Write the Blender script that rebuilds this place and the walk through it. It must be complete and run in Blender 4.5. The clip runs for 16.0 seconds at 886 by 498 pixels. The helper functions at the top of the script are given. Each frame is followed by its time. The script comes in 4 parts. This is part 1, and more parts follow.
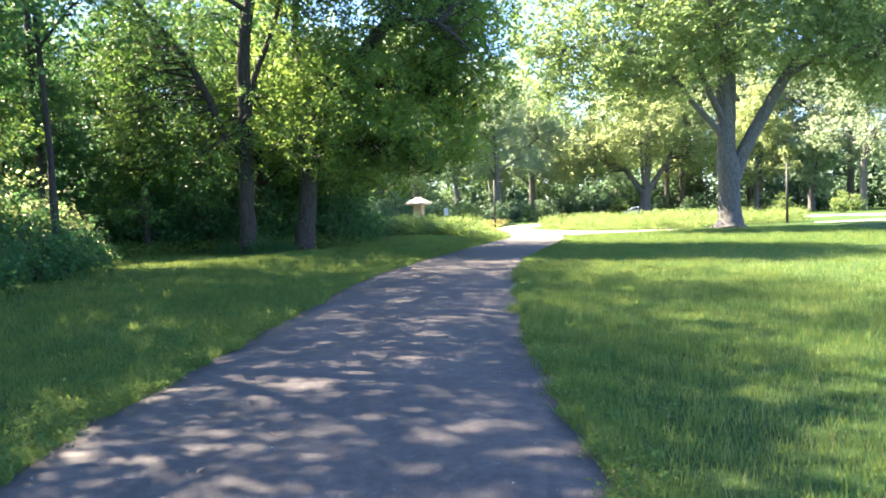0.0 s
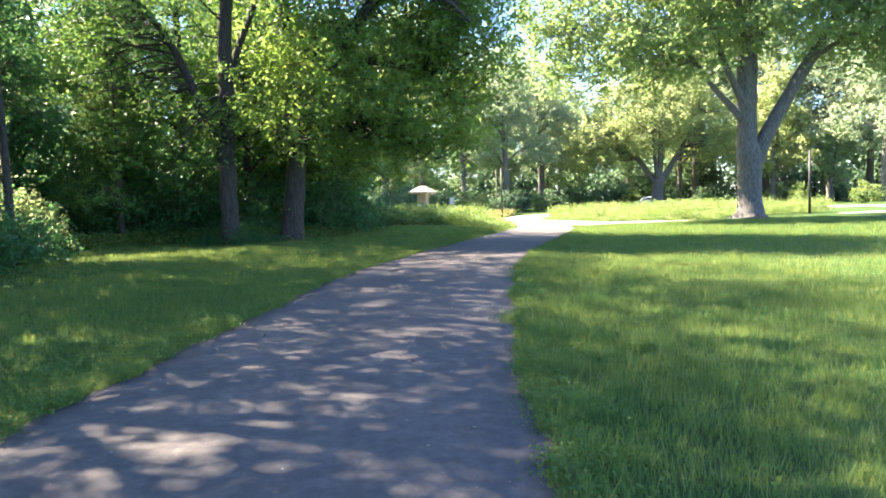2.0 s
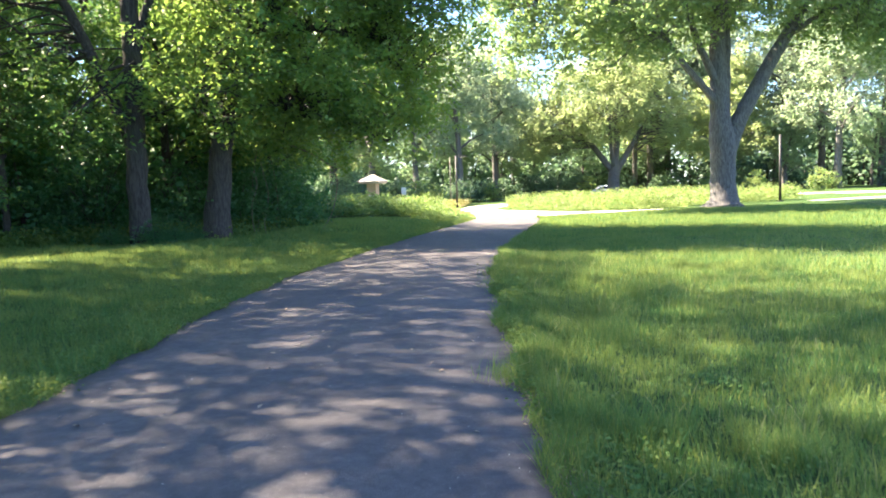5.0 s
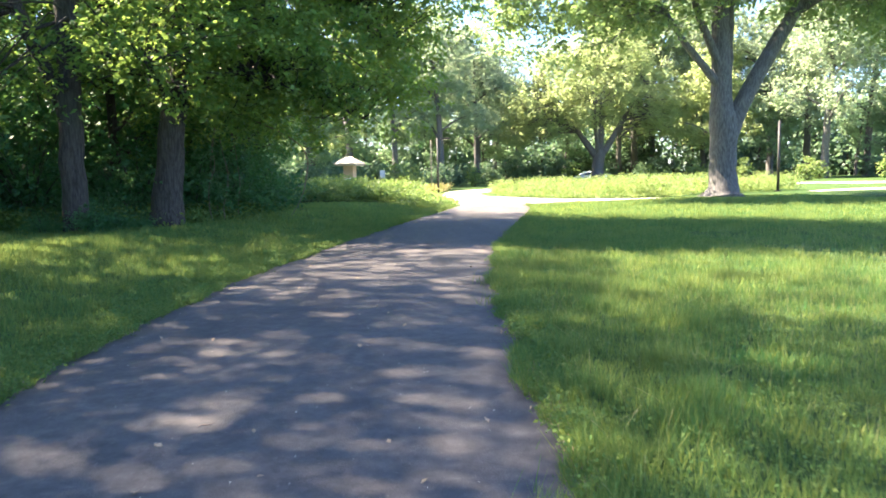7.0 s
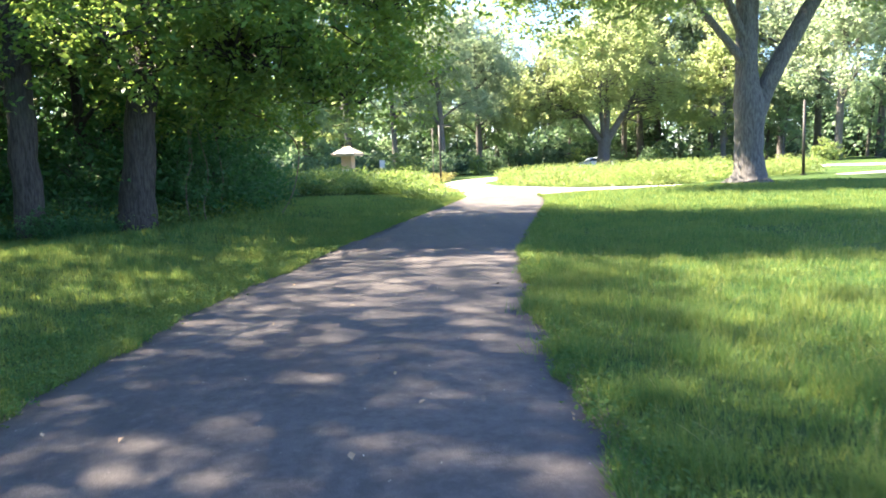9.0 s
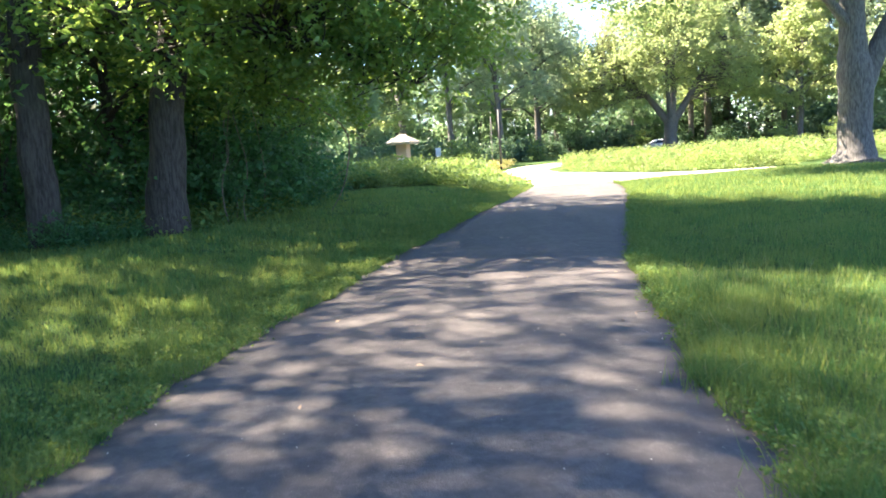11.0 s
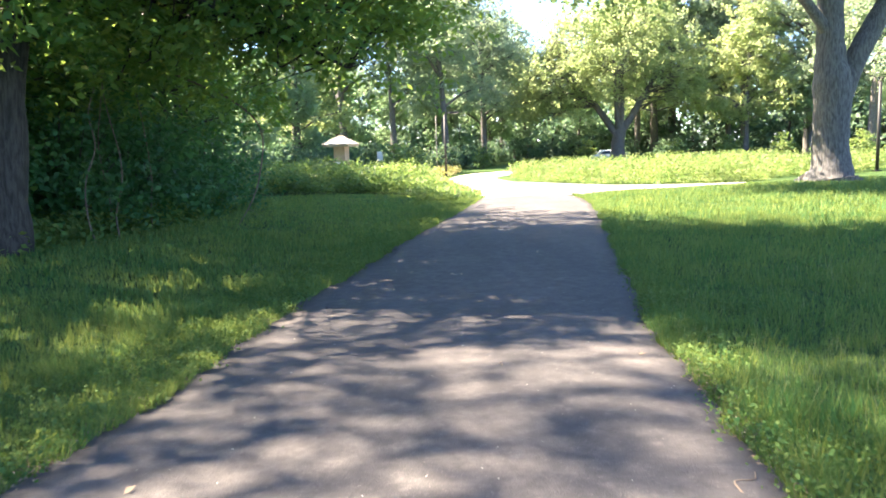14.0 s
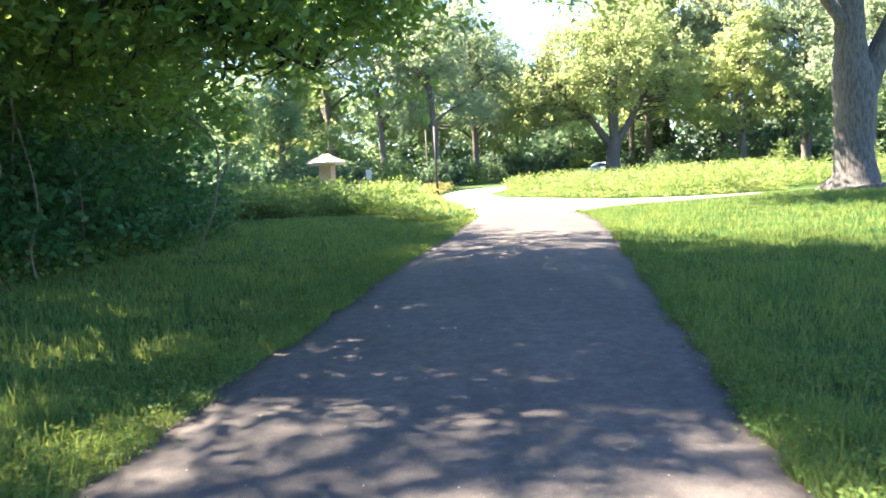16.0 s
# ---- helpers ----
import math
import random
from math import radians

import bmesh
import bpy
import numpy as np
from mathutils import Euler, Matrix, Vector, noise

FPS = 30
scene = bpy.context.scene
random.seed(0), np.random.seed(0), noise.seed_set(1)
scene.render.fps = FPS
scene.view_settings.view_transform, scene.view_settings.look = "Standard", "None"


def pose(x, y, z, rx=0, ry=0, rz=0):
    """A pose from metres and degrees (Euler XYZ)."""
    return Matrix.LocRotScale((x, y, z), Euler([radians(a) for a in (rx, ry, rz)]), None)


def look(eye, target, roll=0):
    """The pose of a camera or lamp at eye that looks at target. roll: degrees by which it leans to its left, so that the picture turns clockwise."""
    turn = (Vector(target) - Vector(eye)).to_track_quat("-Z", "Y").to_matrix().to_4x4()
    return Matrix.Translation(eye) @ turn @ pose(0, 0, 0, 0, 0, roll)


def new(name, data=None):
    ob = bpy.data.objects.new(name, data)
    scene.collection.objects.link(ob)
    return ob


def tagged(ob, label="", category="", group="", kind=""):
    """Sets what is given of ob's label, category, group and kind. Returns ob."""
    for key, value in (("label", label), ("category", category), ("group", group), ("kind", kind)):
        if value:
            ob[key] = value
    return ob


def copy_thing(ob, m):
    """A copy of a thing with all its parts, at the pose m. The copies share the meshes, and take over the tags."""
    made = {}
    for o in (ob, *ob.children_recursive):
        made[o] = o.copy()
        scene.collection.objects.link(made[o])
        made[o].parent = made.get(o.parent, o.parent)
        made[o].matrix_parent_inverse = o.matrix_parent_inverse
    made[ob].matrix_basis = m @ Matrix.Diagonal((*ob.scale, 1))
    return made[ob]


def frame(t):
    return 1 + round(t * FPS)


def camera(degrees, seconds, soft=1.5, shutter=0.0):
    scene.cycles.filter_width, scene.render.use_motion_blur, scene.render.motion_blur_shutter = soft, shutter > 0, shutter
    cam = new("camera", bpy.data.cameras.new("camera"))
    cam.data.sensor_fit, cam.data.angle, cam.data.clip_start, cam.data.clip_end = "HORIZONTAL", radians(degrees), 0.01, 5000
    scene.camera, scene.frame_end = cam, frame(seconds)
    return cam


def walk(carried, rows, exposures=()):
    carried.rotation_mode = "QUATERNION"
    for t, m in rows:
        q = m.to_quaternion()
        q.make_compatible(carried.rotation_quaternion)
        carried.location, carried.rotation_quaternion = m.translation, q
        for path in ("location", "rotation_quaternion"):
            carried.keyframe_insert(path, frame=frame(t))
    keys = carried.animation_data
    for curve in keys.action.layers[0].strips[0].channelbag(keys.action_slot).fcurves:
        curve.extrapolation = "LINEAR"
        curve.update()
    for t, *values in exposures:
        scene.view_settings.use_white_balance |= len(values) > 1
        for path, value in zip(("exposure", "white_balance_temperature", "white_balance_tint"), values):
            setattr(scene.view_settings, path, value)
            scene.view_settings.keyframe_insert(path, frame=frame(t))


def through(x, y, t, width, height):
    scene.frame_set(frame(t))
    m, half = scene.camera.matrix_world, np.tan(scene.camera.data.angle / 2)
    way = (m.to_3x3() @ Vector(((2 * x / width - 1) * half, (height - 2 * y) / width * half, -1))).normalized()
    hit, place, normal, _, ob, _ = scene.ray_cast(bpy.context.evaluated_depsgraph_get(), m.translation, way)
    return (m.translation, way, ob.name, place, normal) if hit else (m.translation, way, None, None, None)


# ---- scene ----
cam = camera(62.7, 16.0, 1.75, 0.4)
PATH = [
    (0, (0.038, 0.057, 1.506), (0.042, 2.054, 1.404), -1.8),
    (0.5, (0.087, 0.579, 1.481), (0.089, 2.576, 1.369), 0.3),
    (1, (0.246, 1.098, 1.445), (0.259, 3.094, 1.329), -0.3),
    (1.5, (0.357, 1.618, 1.454), (0.333, 3.614, 1.331), -1.3),
    (2, (0.423, 2.142, 1.438), (0.4, 4.138, 1.309), -1.6),
    (2.5, (0.488, 2.686, 1.456), (0.455, 4.682, 1.328), -1.6),
    (3, (0.418, 3.264, 1.461), (0.302, 5.258, 1.357), -4.2),
    (3.5, (0.461, 3.82, 1.433), (0.325, 5.816, 1.433), -4.2),
    (4, (0.373, 4.381, 1.399), (0.15, 6.369, 1.392), -3.7),
    (4.5, (0.369, 4.938, 1.375), (0.422, 6.934, 1.26), -2.8),
    (7, (0.4, 7.996, 1.408), (0.567, 9.978, 1.203), -1.1),
    (7.5, (0.366, 8.568, 1.418), (0.418, 10.556, 1.205), -0.6),
    (8, (0.351, 9.16, 1.432), (0.499, 11.141, 1.2), -1.3),
    (8.5, (0.417, 9.721, 1.447), (0.597, 11.699, 1.214), -2.0),
    (11, (0.252, 12.819, 1.485), (0.26, 14.801, 1.221), -3.6),
    (11.5, (0.225, 13.372, 1.508), (0.256, 15.354, 1.241), -3.6),
    (12, (0.267, 13.875, 1.557), (0.417, 15.864, 1.41), -3.2),
    (12.5, (0.23, 14.472, 1.543), (0.378, 16.462, 1.403), -3.4),
    (13, (0.332, 14.963, 1.522), (0.487, 16.955, 1.425), -2.4),
    (13.5, (0.376, 15.539, 1.508), (0.481, 17.532, 1.377), -2.4),
    (14, (0.437, 16.082, 1.448), (0.605, 18.058, 1.191), -1.9),
    (14.5, (0.491, 16.623, 1.463), (0.602, 18.609, 1.251), -0.1),
    (15, (0.497, 17.225, 1.435), (0.466, 19.207, 1.168), -2.7),
    (15.5, (0.653, 17.746, 1.437), (0.825, 19.727, 1.221), -3.2),
    (16, (0.709, 18.256, 1.421), (0.895, 20.236, 1.208), -3.3),
]
walk(cam, [(t, look(eye, target, roll)) for t, eye, target, roll in PATH], [(0.0, 3.52, 5600, 18), (16.0, 3.52, 5600, 18)])

# ---- light and air ----
SUN_TO = Vector((-0.63, 0.27, 0.72)).normalized()
world = bpy.data.worlds.new("sky")
world.use_nodes = True
scene.world = world
wn = world.node_tree.nodes
sky = wn.new("ShaderNodeTexSky")
sky.sky_type = "NISHITA"
sky.sun_disc = False
sky.sun_elevation = math.asin(SUN_TO.z)
sky.sun_rotation = math.atan2(SUN_TO.x, SUN_TO.y)
sky.air_density, sky.dust_density, sky.ozone_density = 1.0, 0.6, 2.6
world.node_tree.links.new(sky.outputs[0], wn["Background"].inputs[0])
wn["Background"].inputs[1].default_value = 0.052
sun = new("sun", bpy.data.lights.new("sun", "SUN"))
sun.data.energy, sun.data.angle, sun.data.color = 5.0, radians(0.6), (1.0, 0.79, 0.50)
sun.matrix_world = look(SUN_TO * 120, (0, 0, 0))

# ---- materials ----


class Nodes:
    """Short hand for a node material."""

    def __init__(self, name):
        self.mat = bpy.data.materials.new(name)
        self.mat.use_nodes = True
        self.t = self.mat.node_tree
        self.bsdf = self.t.nodes["Principled BSDF"]
        self.out = self.t.nodes["Material Output"]

    def add(self, kind, **values):
        n = self.t.nodes.new(kind)
        for k, v in values.items():
            n.inputs[k.replace("_", " ")].default_value = v
        return n

    def link(self, a, b):
        self.t.links.new(a, b)

    def place(self):
        return self.t.nodes.new("ShaderNodeTexCoord").outputs["Object"]

    def world_place(self):
        return self.t.nodes.new("ShaderNodeNewGeometry").outputs["Position"]

    def noise(self, scale, detail=4.0, rough=0.55, at=None, stretch=None):
        n = self.add("ShaderNodeTexNoise", Scale=scale, Detail=detail, Roughness=rough)
        src = at or self.world_place()
        if stretch:
            m = self.add("ShaderNodeMapping", Scale=stretch)
            self.link(src, m.inputs[0])
            src = m.outputs[0]
        self.link(src, n.inputs["Vector"])
        return n.outputs["Fac"]

    def ramp(self, fac, stops):
        r = self.t.nodes.new("ShaderNodeValToRGB")
        e = r.color_ramp.elements
        while len(e) < len(stops):
            e.new(0.5)
        for el, (p, c) in zip(e, stops):
            el.position, el.color = p, (*c, 1)
        self.link(fac, r.inputs[0])
        return r.outputs[0]

    def mix(self, fac, a, b, kind="MIX"):
        m = self.t.nodes.new("ShaderNodeMix")
        m.data_type, m.blend_type = "RGBA", kind
        for sock, v in ((m.inputs[0], fac), (m.inputs[6], a), (m.inputs[7], b)):
            if isinstance(v, (float, int)):
                sock.default_value = v
            elif isinstance(v, tuple):
                sock.default_value = (*v, 1)
            else:
                self.link(v, sock)
        return m.outputs[2]

    def bump(self, height, strength, distance):
        b = self.add("ShaderNodeBump", Strength=strength, Distance=distance)
        self.link(height, b.inputs["Height"])
        self.link(b.outputs[0], self.bsdf.inputs["Normal"])
        return b

    def colour(self, c):
        self.link(c, self.bsdf.inputs["Base Color"])


def leafy(name, dark, light, warm, patch=0.7, through=0.45, gloss=0.5, glow=(0.275, 0.40, 0.075)):
    """Leaves: colour by leaf and by patch, part of the light let through."""
    n = Nodes(name)
    rnd = n.t.nodes.new("ShaderNodeNewGeometry").outputs["Random Per Island"]
    c = n.ramp(rnd, [(0.0, dark), (0.55, light), (1.0, warm)])
    big = n.noise(patch, 2.0)
    c = n.mix(n.ramp(big, [(0.36, (0, 0, 0)), (0.65, (1, 1, 1))]), c, n.mix(0.5, c, warm))
    n.colour(c)
    n.bsdf.inputs["Roughness"].default_value = gloss
    n.bsdf.inputs["Specular IOR Level"].default_value = 0.25
    tr = n.t.nodes.new("ShaderNodeBsdfTranslucent")
    n.link(n.mix(0.6, n.mix(1.0, c, (2.1, 2.1, 1.9), "MULTIPLY"), glow), tr.inputs["Color"])
    m = n.add("ShaderNodeMixShader", Fac=through)
    n.link(n.bsdf.outputs[0], m.inputs[1])
    n.link(tr.outputs[0], m.inputs[2])
    n.link(m.outputs[0], n.out.inputs["Surface"])
    return n.mat


def bark(name, a, b, moss=None):
    n = Nodes(name)
    ridges = n.noise(24.0, 5.0, 0.65, n.place(), (1.0, 1.0, 0.15))
    fine = n.noise(90.0, 3.0, 0.6, n.place(), (1, 1, 0.4))
    c = n.mix(n.ramp(ridges, [(0.40, (0, 0, 0)), (0.58, (1, 1, 1))]), a, b)
    c = n.mix(0.25, c, n.ramp(fine, [(0.3, a), (0.7, b)]))
    if moss:
        c = n.mix(n.ramp(n.noise(0.9, 3.0), [(0.5, (0, 0, 0)), (0.75, (0.6, 0.6, 0.6))]), c, moss)
    n.colour(c)
    n.bsdf.inputs["Roughness"].default_value = 0.92
    n.bump(ridges, 1.0, 0.035)
    return n.mat


def asphalt():
    n = Nodes("asphalt")
    grit = n.add("ShaderNodeTexVoronoi", Scale=95.0)
    n.link(n.world_place(), grit.inputs["Vector"])
    fine = n.noise(240.0, 2.0, 0.7)
    wide = n.noise(0.55, 5.0, 0.6)
    streak = n.noise(1.6, 4.0, 0.6, stretch=(1.0, 0.12, 1.0))
    c = n.ramp(wide, [(0.3, (0.060, 0.057, 0.057)), (0.7, (0.100, 0.093, 0.088))])
    c = n.mix(n.ramp(streak, [(0.42, (0, 0, 0)), (0.7, (0.5, 0.5, 0.5))]), c, (0.135, 0.119, 0.109))
    stones = n.ramp(grit.outputs["Distance"], [(0.10, (1, 1, 1)), (0.34, (0, 0, 0))])
    tint = n.ramp(grit.outputs["Color"], [(0.2, (0.07, 0.06, 0.055)), (0.6, (0.16, 0.14, 0.125)), (0.95, (0.40, 0.35, 0.31))])
    c = n.mix(n.mix(1.0, stones, (0.6, 0.6, 0.6), "MULTIPLY"), c, tint)
    c = n.mix(n.ramp(fine, [(0.45, (0, 0, 0)), (0.75, (0.45, 0.45, 0.45))]), c, (0.05, 0.046, 0.046))
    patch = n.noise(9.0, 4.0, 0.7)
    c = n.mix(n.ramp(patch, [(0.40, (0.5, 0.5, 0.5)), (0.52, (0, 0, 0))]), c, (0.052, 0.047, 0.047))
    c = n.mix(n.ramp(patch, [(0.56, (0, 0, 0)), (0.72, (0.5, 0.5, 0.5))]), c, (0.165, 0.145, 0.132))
    n.colour(c)
    n.bsdf.inputs["Roughness"].default_value = 0.85
    n.bsdf.inputs["Specular IOR Level"].default_value = 0.3
    h = n.mix(0.5, n.noise(130.0, 2.0, 0.7), grit.outputs["Distance"])
    n.bump(n.mix(0.35, h, patch), 0.8, 0.010)
    return n.mat


def soil_and_grass():
    n = Nodes("lawn")
    fine = n.noise(70.0, 4.0, 0.7, stretch=(1.0, 0.6, 1.0))
    mid = n.noise(5.0, 4.0, 0.6)
    wide = n.noise(0.35, 4.0, 0.55)
    c = n.ramp(fine, [(0.3, (0.018, 0.030, 0.011)), (0.55, (0.040, 0.076, 0.020)), (0.8, (0.10, 0.130, 0.036))])
    c = n.mix(n.ramp(mid, [(0.4, (0, 0, 0)), (0.7, (0.6, 0.6, 0.6))]), c, (0.048, 0.100, 0.024))
    c = n.mix(n.ramp(wide, [(0.45, (0, 0, 0)), (0.7, (0.45, 0.45, 0.45))]), c, (0.115, 0.16, 0.042))
    n.colour(c)
    n.bsdf.inputs["Roughness"].default_value = 0.9
    n.bsdf.inputs["Specular IOR Level"].default_value = 0.1
    n.bump(n.mix(0.5, fine, mid), 0.9, 0.05)
    return n.mat


def mottled(name, a, b, scale=8.0, rough=0.8, metal=0.0, bump=0.15, depth=0.01):
    n = Nodes(name)
    f = n.noise(scale, 5.0, 0.6)
    g = n.noise(scale * 9, 3.0, 0.6)
    n.colour(n.mix(0.3, n.ramp(f, [(0.3, a), (0.7, b)]), n.ramp(g, [(0.3, a), (0.7, b)])))
    n.bsdf.inputs["Roughness"].default_value = rough
    n.bsdf.inputs["Metallic"].default_value = metal
    n.bump(g, bump, depth)
    return n.mat


M_ASPHALT = asphalt()
M_LAWN = soil_and_grass()
M_PALE = mottled("pale_paving", (0.36, 0.33, 0.29), (0.50, 0.46, 0.40), 1.2, 0.85, 0, 0.3)
M_GRASS = leafy("grass_blade", (0.015, 0.082, 0.027), (0.036, 0.138, 0.038), (0.18, 0.212, 0.050), 1.1, 0.38, 0.62, (0.325, 0.375, 0.078))
M_STRAW = leafy("dry_grass", (0.15, 0.165, 0.06), (0.21, 0.215, 0.09), (0.28, 0.265, 0.13), 0.5, 0.4)
M_WEED = leafy("weed_leaf", (0.026, 0.090, 0.026), (0.056, 0.140, 0.033), (0.145, 0.190, 0.045), 1.5, 0.30, 0.75, (0.30, 0.36, 0.06))
M_LEAF = leafy("woodland_leaf", (0.020, 0.088, 0.030), (0.045, 0.150, 0.042), (0.135, 0.205, 0.042), 0.45, 0.36, 0.5, (0.22, 0.32, 0.05))
M_LEAF_ELDER = leafy("box_elder_leaf", (0.042, 0.125, 0.044), (0.080, 0.200, 0.056), (0.175, 0.240, 0.050), 0.45, 0.54, 0.45, (0.30, 0.39, 0.06))
# Darker copy of the woodland leaf; canopy shade is put into its colour.
M_LEAF_SHADED = leafy("shaded_tone_leaf", (0.016, 0.068, 0.034), (0.028, 0.104, 0.044), (0.060, 0.145, 0.046), 0.5, 0.38, 0.5, (0.16, 0.30, 0.07))
M_LEAF_MAPLE = leafy("maple_leaf", (0.090, 0.140, 0.085), (0.13, 0.190, 0.105), (0.18, 0.23, 0.10), 0.35, 0.52)
# Leaves brightened and yellowed in colour to stand for sun on the crowns.
M_LEAF_SUNLIT = leafy("sunlit_tone_leaf", (0.15, 0.200, 0.095), (0.20, 0.255, 0.115), (0.27, 0.295, 0.125), 0.3, 0.66, 0.5, (0.37, 0.45, 0.19))
# Next two: distance haze is put into the leaf colour, paler and bluer.
M_LEAF_HAZE = leafy("hazed_pale_leaf", (0.15, 0.21, 0.16), (0.20, 0.255, 0.185), (0.24, 0.285, 0.185), 0.3, 0.58, 0.5, (0.34, 0.43, 0.21))
M_LEAF_HAZE_FAR = leafy("hazed_distant_leaf", (0.125, 0.190, 0.130), (0.165, 0.240, 0.155), (0.21, 0.27, 0.155), 0.25, 0.64, 0.5, (0.30, 0.43, 0.19))
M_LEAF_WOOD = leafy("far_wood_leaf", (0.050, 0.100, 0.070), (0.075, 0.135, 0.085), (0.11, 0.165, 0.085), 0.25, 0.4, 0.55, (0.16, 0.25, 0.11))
M_BED = leafy("bed_leaf", (0.050, 0.105, 0.045), (0.085, 0.150, 0.05), (0.16, 0.20, 0.055), 0.35, 0.4)
M_BED_GOLD = leafy("yellow_bed_leaf", (0.060, 0.125, 0.042), (0.115, 0.185, 0.062), (0.23, 0.25, 0.09), 0.8, 0.4)
M_BED_RUST = leafy("rusty_bed_leaf", (0.11, 0.11, 0.045), (0.20, 0.155, 0.065), (0.26, 0.205, 0.075), 0.5, 0.3)
M_BARK = bark("grey_bark", (0.045, 0.044, 0.042), (0.155, 0.150, 0.144))
M_BARK_DARK = bark("dark_bark", (0.012, 0.010, 0.008), (0.064, 0.056, 0.047), (0.036, 0.046, 0.024))
M_BARK_PALE = bark("pale_bark", (0.060, 0.056, 0.050), (0.150, 0.140, 0.128))
M_TWIG = mottled("twig_wood", (0.10, 0.075, 0.055), (0.22, 0.17, 0.13), 20, 0.9)
M_DEAD = mottled("dead_leaf", (0.20, 0.13, 0.07), (0.42, 0.33, 0.22), 30, 0.8)
M_STONE = mottled("edge_gravel", (0.16, 0.13, 0.11), (0.38, 0.33, 0.28), 30, 0.9)
M_SOIL = mottled("edge_soil", (0.060, 0.045, 0.032), (0.13, 0.10, 0.075), 14, 0.95, 0, 0.6, 0.02)
M_PETAL = mottled("fallen_petal", (0.38, 0.36, 0.31), (0.5, 0.48, 0.42), 30, 0.8)
M_BLACK = mottled("black_metal", (0.010, 0.010, 0.011), (0.020, 0.020, 0.020), 6, 0.6, 0.0)
M_GALV = mottled("weathered_pole", (0.10, 0.095, 0.085), (0.16, 0.15, 0.135), 6, 0.7, 0.0)
M_STUCCO = mottled("tan_stone", (0.36, 0.26, 0.18), (0.48, 0.36, 0.26), 5, 0.9, 0, 0.4)
M_CAP = mottled("pale_roof", (0.36, 0.31, 0.25), (0.48, 0.42, 0.35), 4, 0.85, 0, 0.4)
M_WHITE = mottled("white_paint", (0.70, 0.70, 0.68), (0.80, 0.80, 0.78), 4, 0.5)
M_CAR = mottled("silver_blue_paint", (0.50, 0.58, 0.70), (0.55, 0.63, 0.75), 2, 0.25, 0.0, 0.0)
M_DARKCAR = mottled("dark_paint", (0.022, 0.024, 0.028), (0.03, 0.032, 0.036), 2, 0.25, 0.2, 0.0)
M_GLASS = mottled("tinted_glass", (0.02, 0.025, 0.03), (0.03, 0.035, 0.04), 2, 0.08)
M_RUBBER = mottled("rubber", (0.02, 0.02, 0.02), (0.035, 0.035, 0.035), 20, 0.85)
M_CHROME = mottled("bright_metal", (0.5, 0.5, 0.5), (0.6, 0.6, 0.6), 9, 0.3, 0.9, 0)

# ---- mesh helpers ----
RNG = np.random.default_rng(7)


def mesh_np(name, verts, faces, mat, smooth=False):
    """A mesh from arrays; all faces have the same number of corners."""
    verts, faces = np.asarray(verts, np.float32), np.asarray(faces, np.int32)
    me = bpy.data.meshes.new(name)
    k = faces.shape[1]
    me.vertices.add(len(verts))
    me.vertices.foreach_set("co", verts.ravel())
    me.loops.add(faces.size)
    me.loops.foreach_set("vertex_index", faces.ravel())
    me.polygons.add(len(faces))
    me.polygons.foreach_set("loop_start", np.arange(0, faces.size, k, dtype=np.int32))
    me.polygons.foreach_set("loop_total", np.full(len(faces), k, np.int32))
    if smooth:
        me.polygons.foreach_set("use_smooth", np.ones(len(faces), bool))
    me.update(calc_edges=True)
    me.materials.append(mat)
    return me


def thing(name, base, label, category, group=""):
    ob = new(name)
    ob.location = base
    return tagged(ob, label, category, group)


def part(name, bm, material, parent, label="", smooth=False):
    """Links a bmesh, in the parent's own coordinates, as one mesh under it."""
    me = bpy.data.meshes.new(name)
    bm.to_mesh(me)
    bm.free()
    me.materials.append(material)
    if smooth:
        me.polygons.foreach_set("use_smooth", np.ones(len(me.polygons), bool))
    ob = new(name, me)
    ob.parent = parent
    return tagged(ob, label)


def part_me(name, me, parent, label=""):
    ob = new(name, me)
    ob.parent = parent
    return tagged(ob, label)


def box(bm, x0, x1, y0, y1, z0, z1, bevel=0.0):
    made = bmesh.ops.create_cube(bm, size=1.0, matrix=Matrix.LocRotScale(((x0 + x1) / 2, (y0 + y1) / 2, (z0 + z1) / 2), None, (x1 - x0, y1 - y0, z1 - z0)))
    if bevel:
        edges = list({e for v in made["verts"] for e in v.link_edges})
        bmesh.ops.bevel(bm, geom=edges, offset=bevel, segments=2, affect="EDGES", profile=0.5)
    return bm


def rod(bm, a, b, r0, r1=None, sides=10):
    a, b = Vector(a), Vector(b)
    m = Matrix.Translation((a + b) / 2) @ (b - a).to_track_quat("Z", "Y").to_matrix().to_4x4()
    bmesh.ops.create_cone(bm, cap_ends=True, segments=sides, radius1=r0, radius2=r0 if r1 is None else r1, depth=(b - a).length, matrix=m)
    return bm


def spline(points, step):
    """Points with radius, made dense and smooth."""
    p = np.asarray(points, float)
    q = np.vstack([2 * p[0] - p[1], p, 2 * p[-1] - p[-2]])
    out = []
    for i in range(1, len(q) - 2):
        n = max(2, int(np.linalg.norm(q[i + 1, :3] - q[i, :3]) / step))
        t = np.arange(n)[:, None] / n
        a, b, c, d = q[i - 1], q[i], q[i + 1], q[i + 2]
        out.append(0.5 * (2 * b + (c - a) * t + (2 * a - 5 * b + 4 * c - d) * t**2 + (3 * b - a - 3 * c + d) * t**3))
    return np.vstack([*out, p[-1:]])


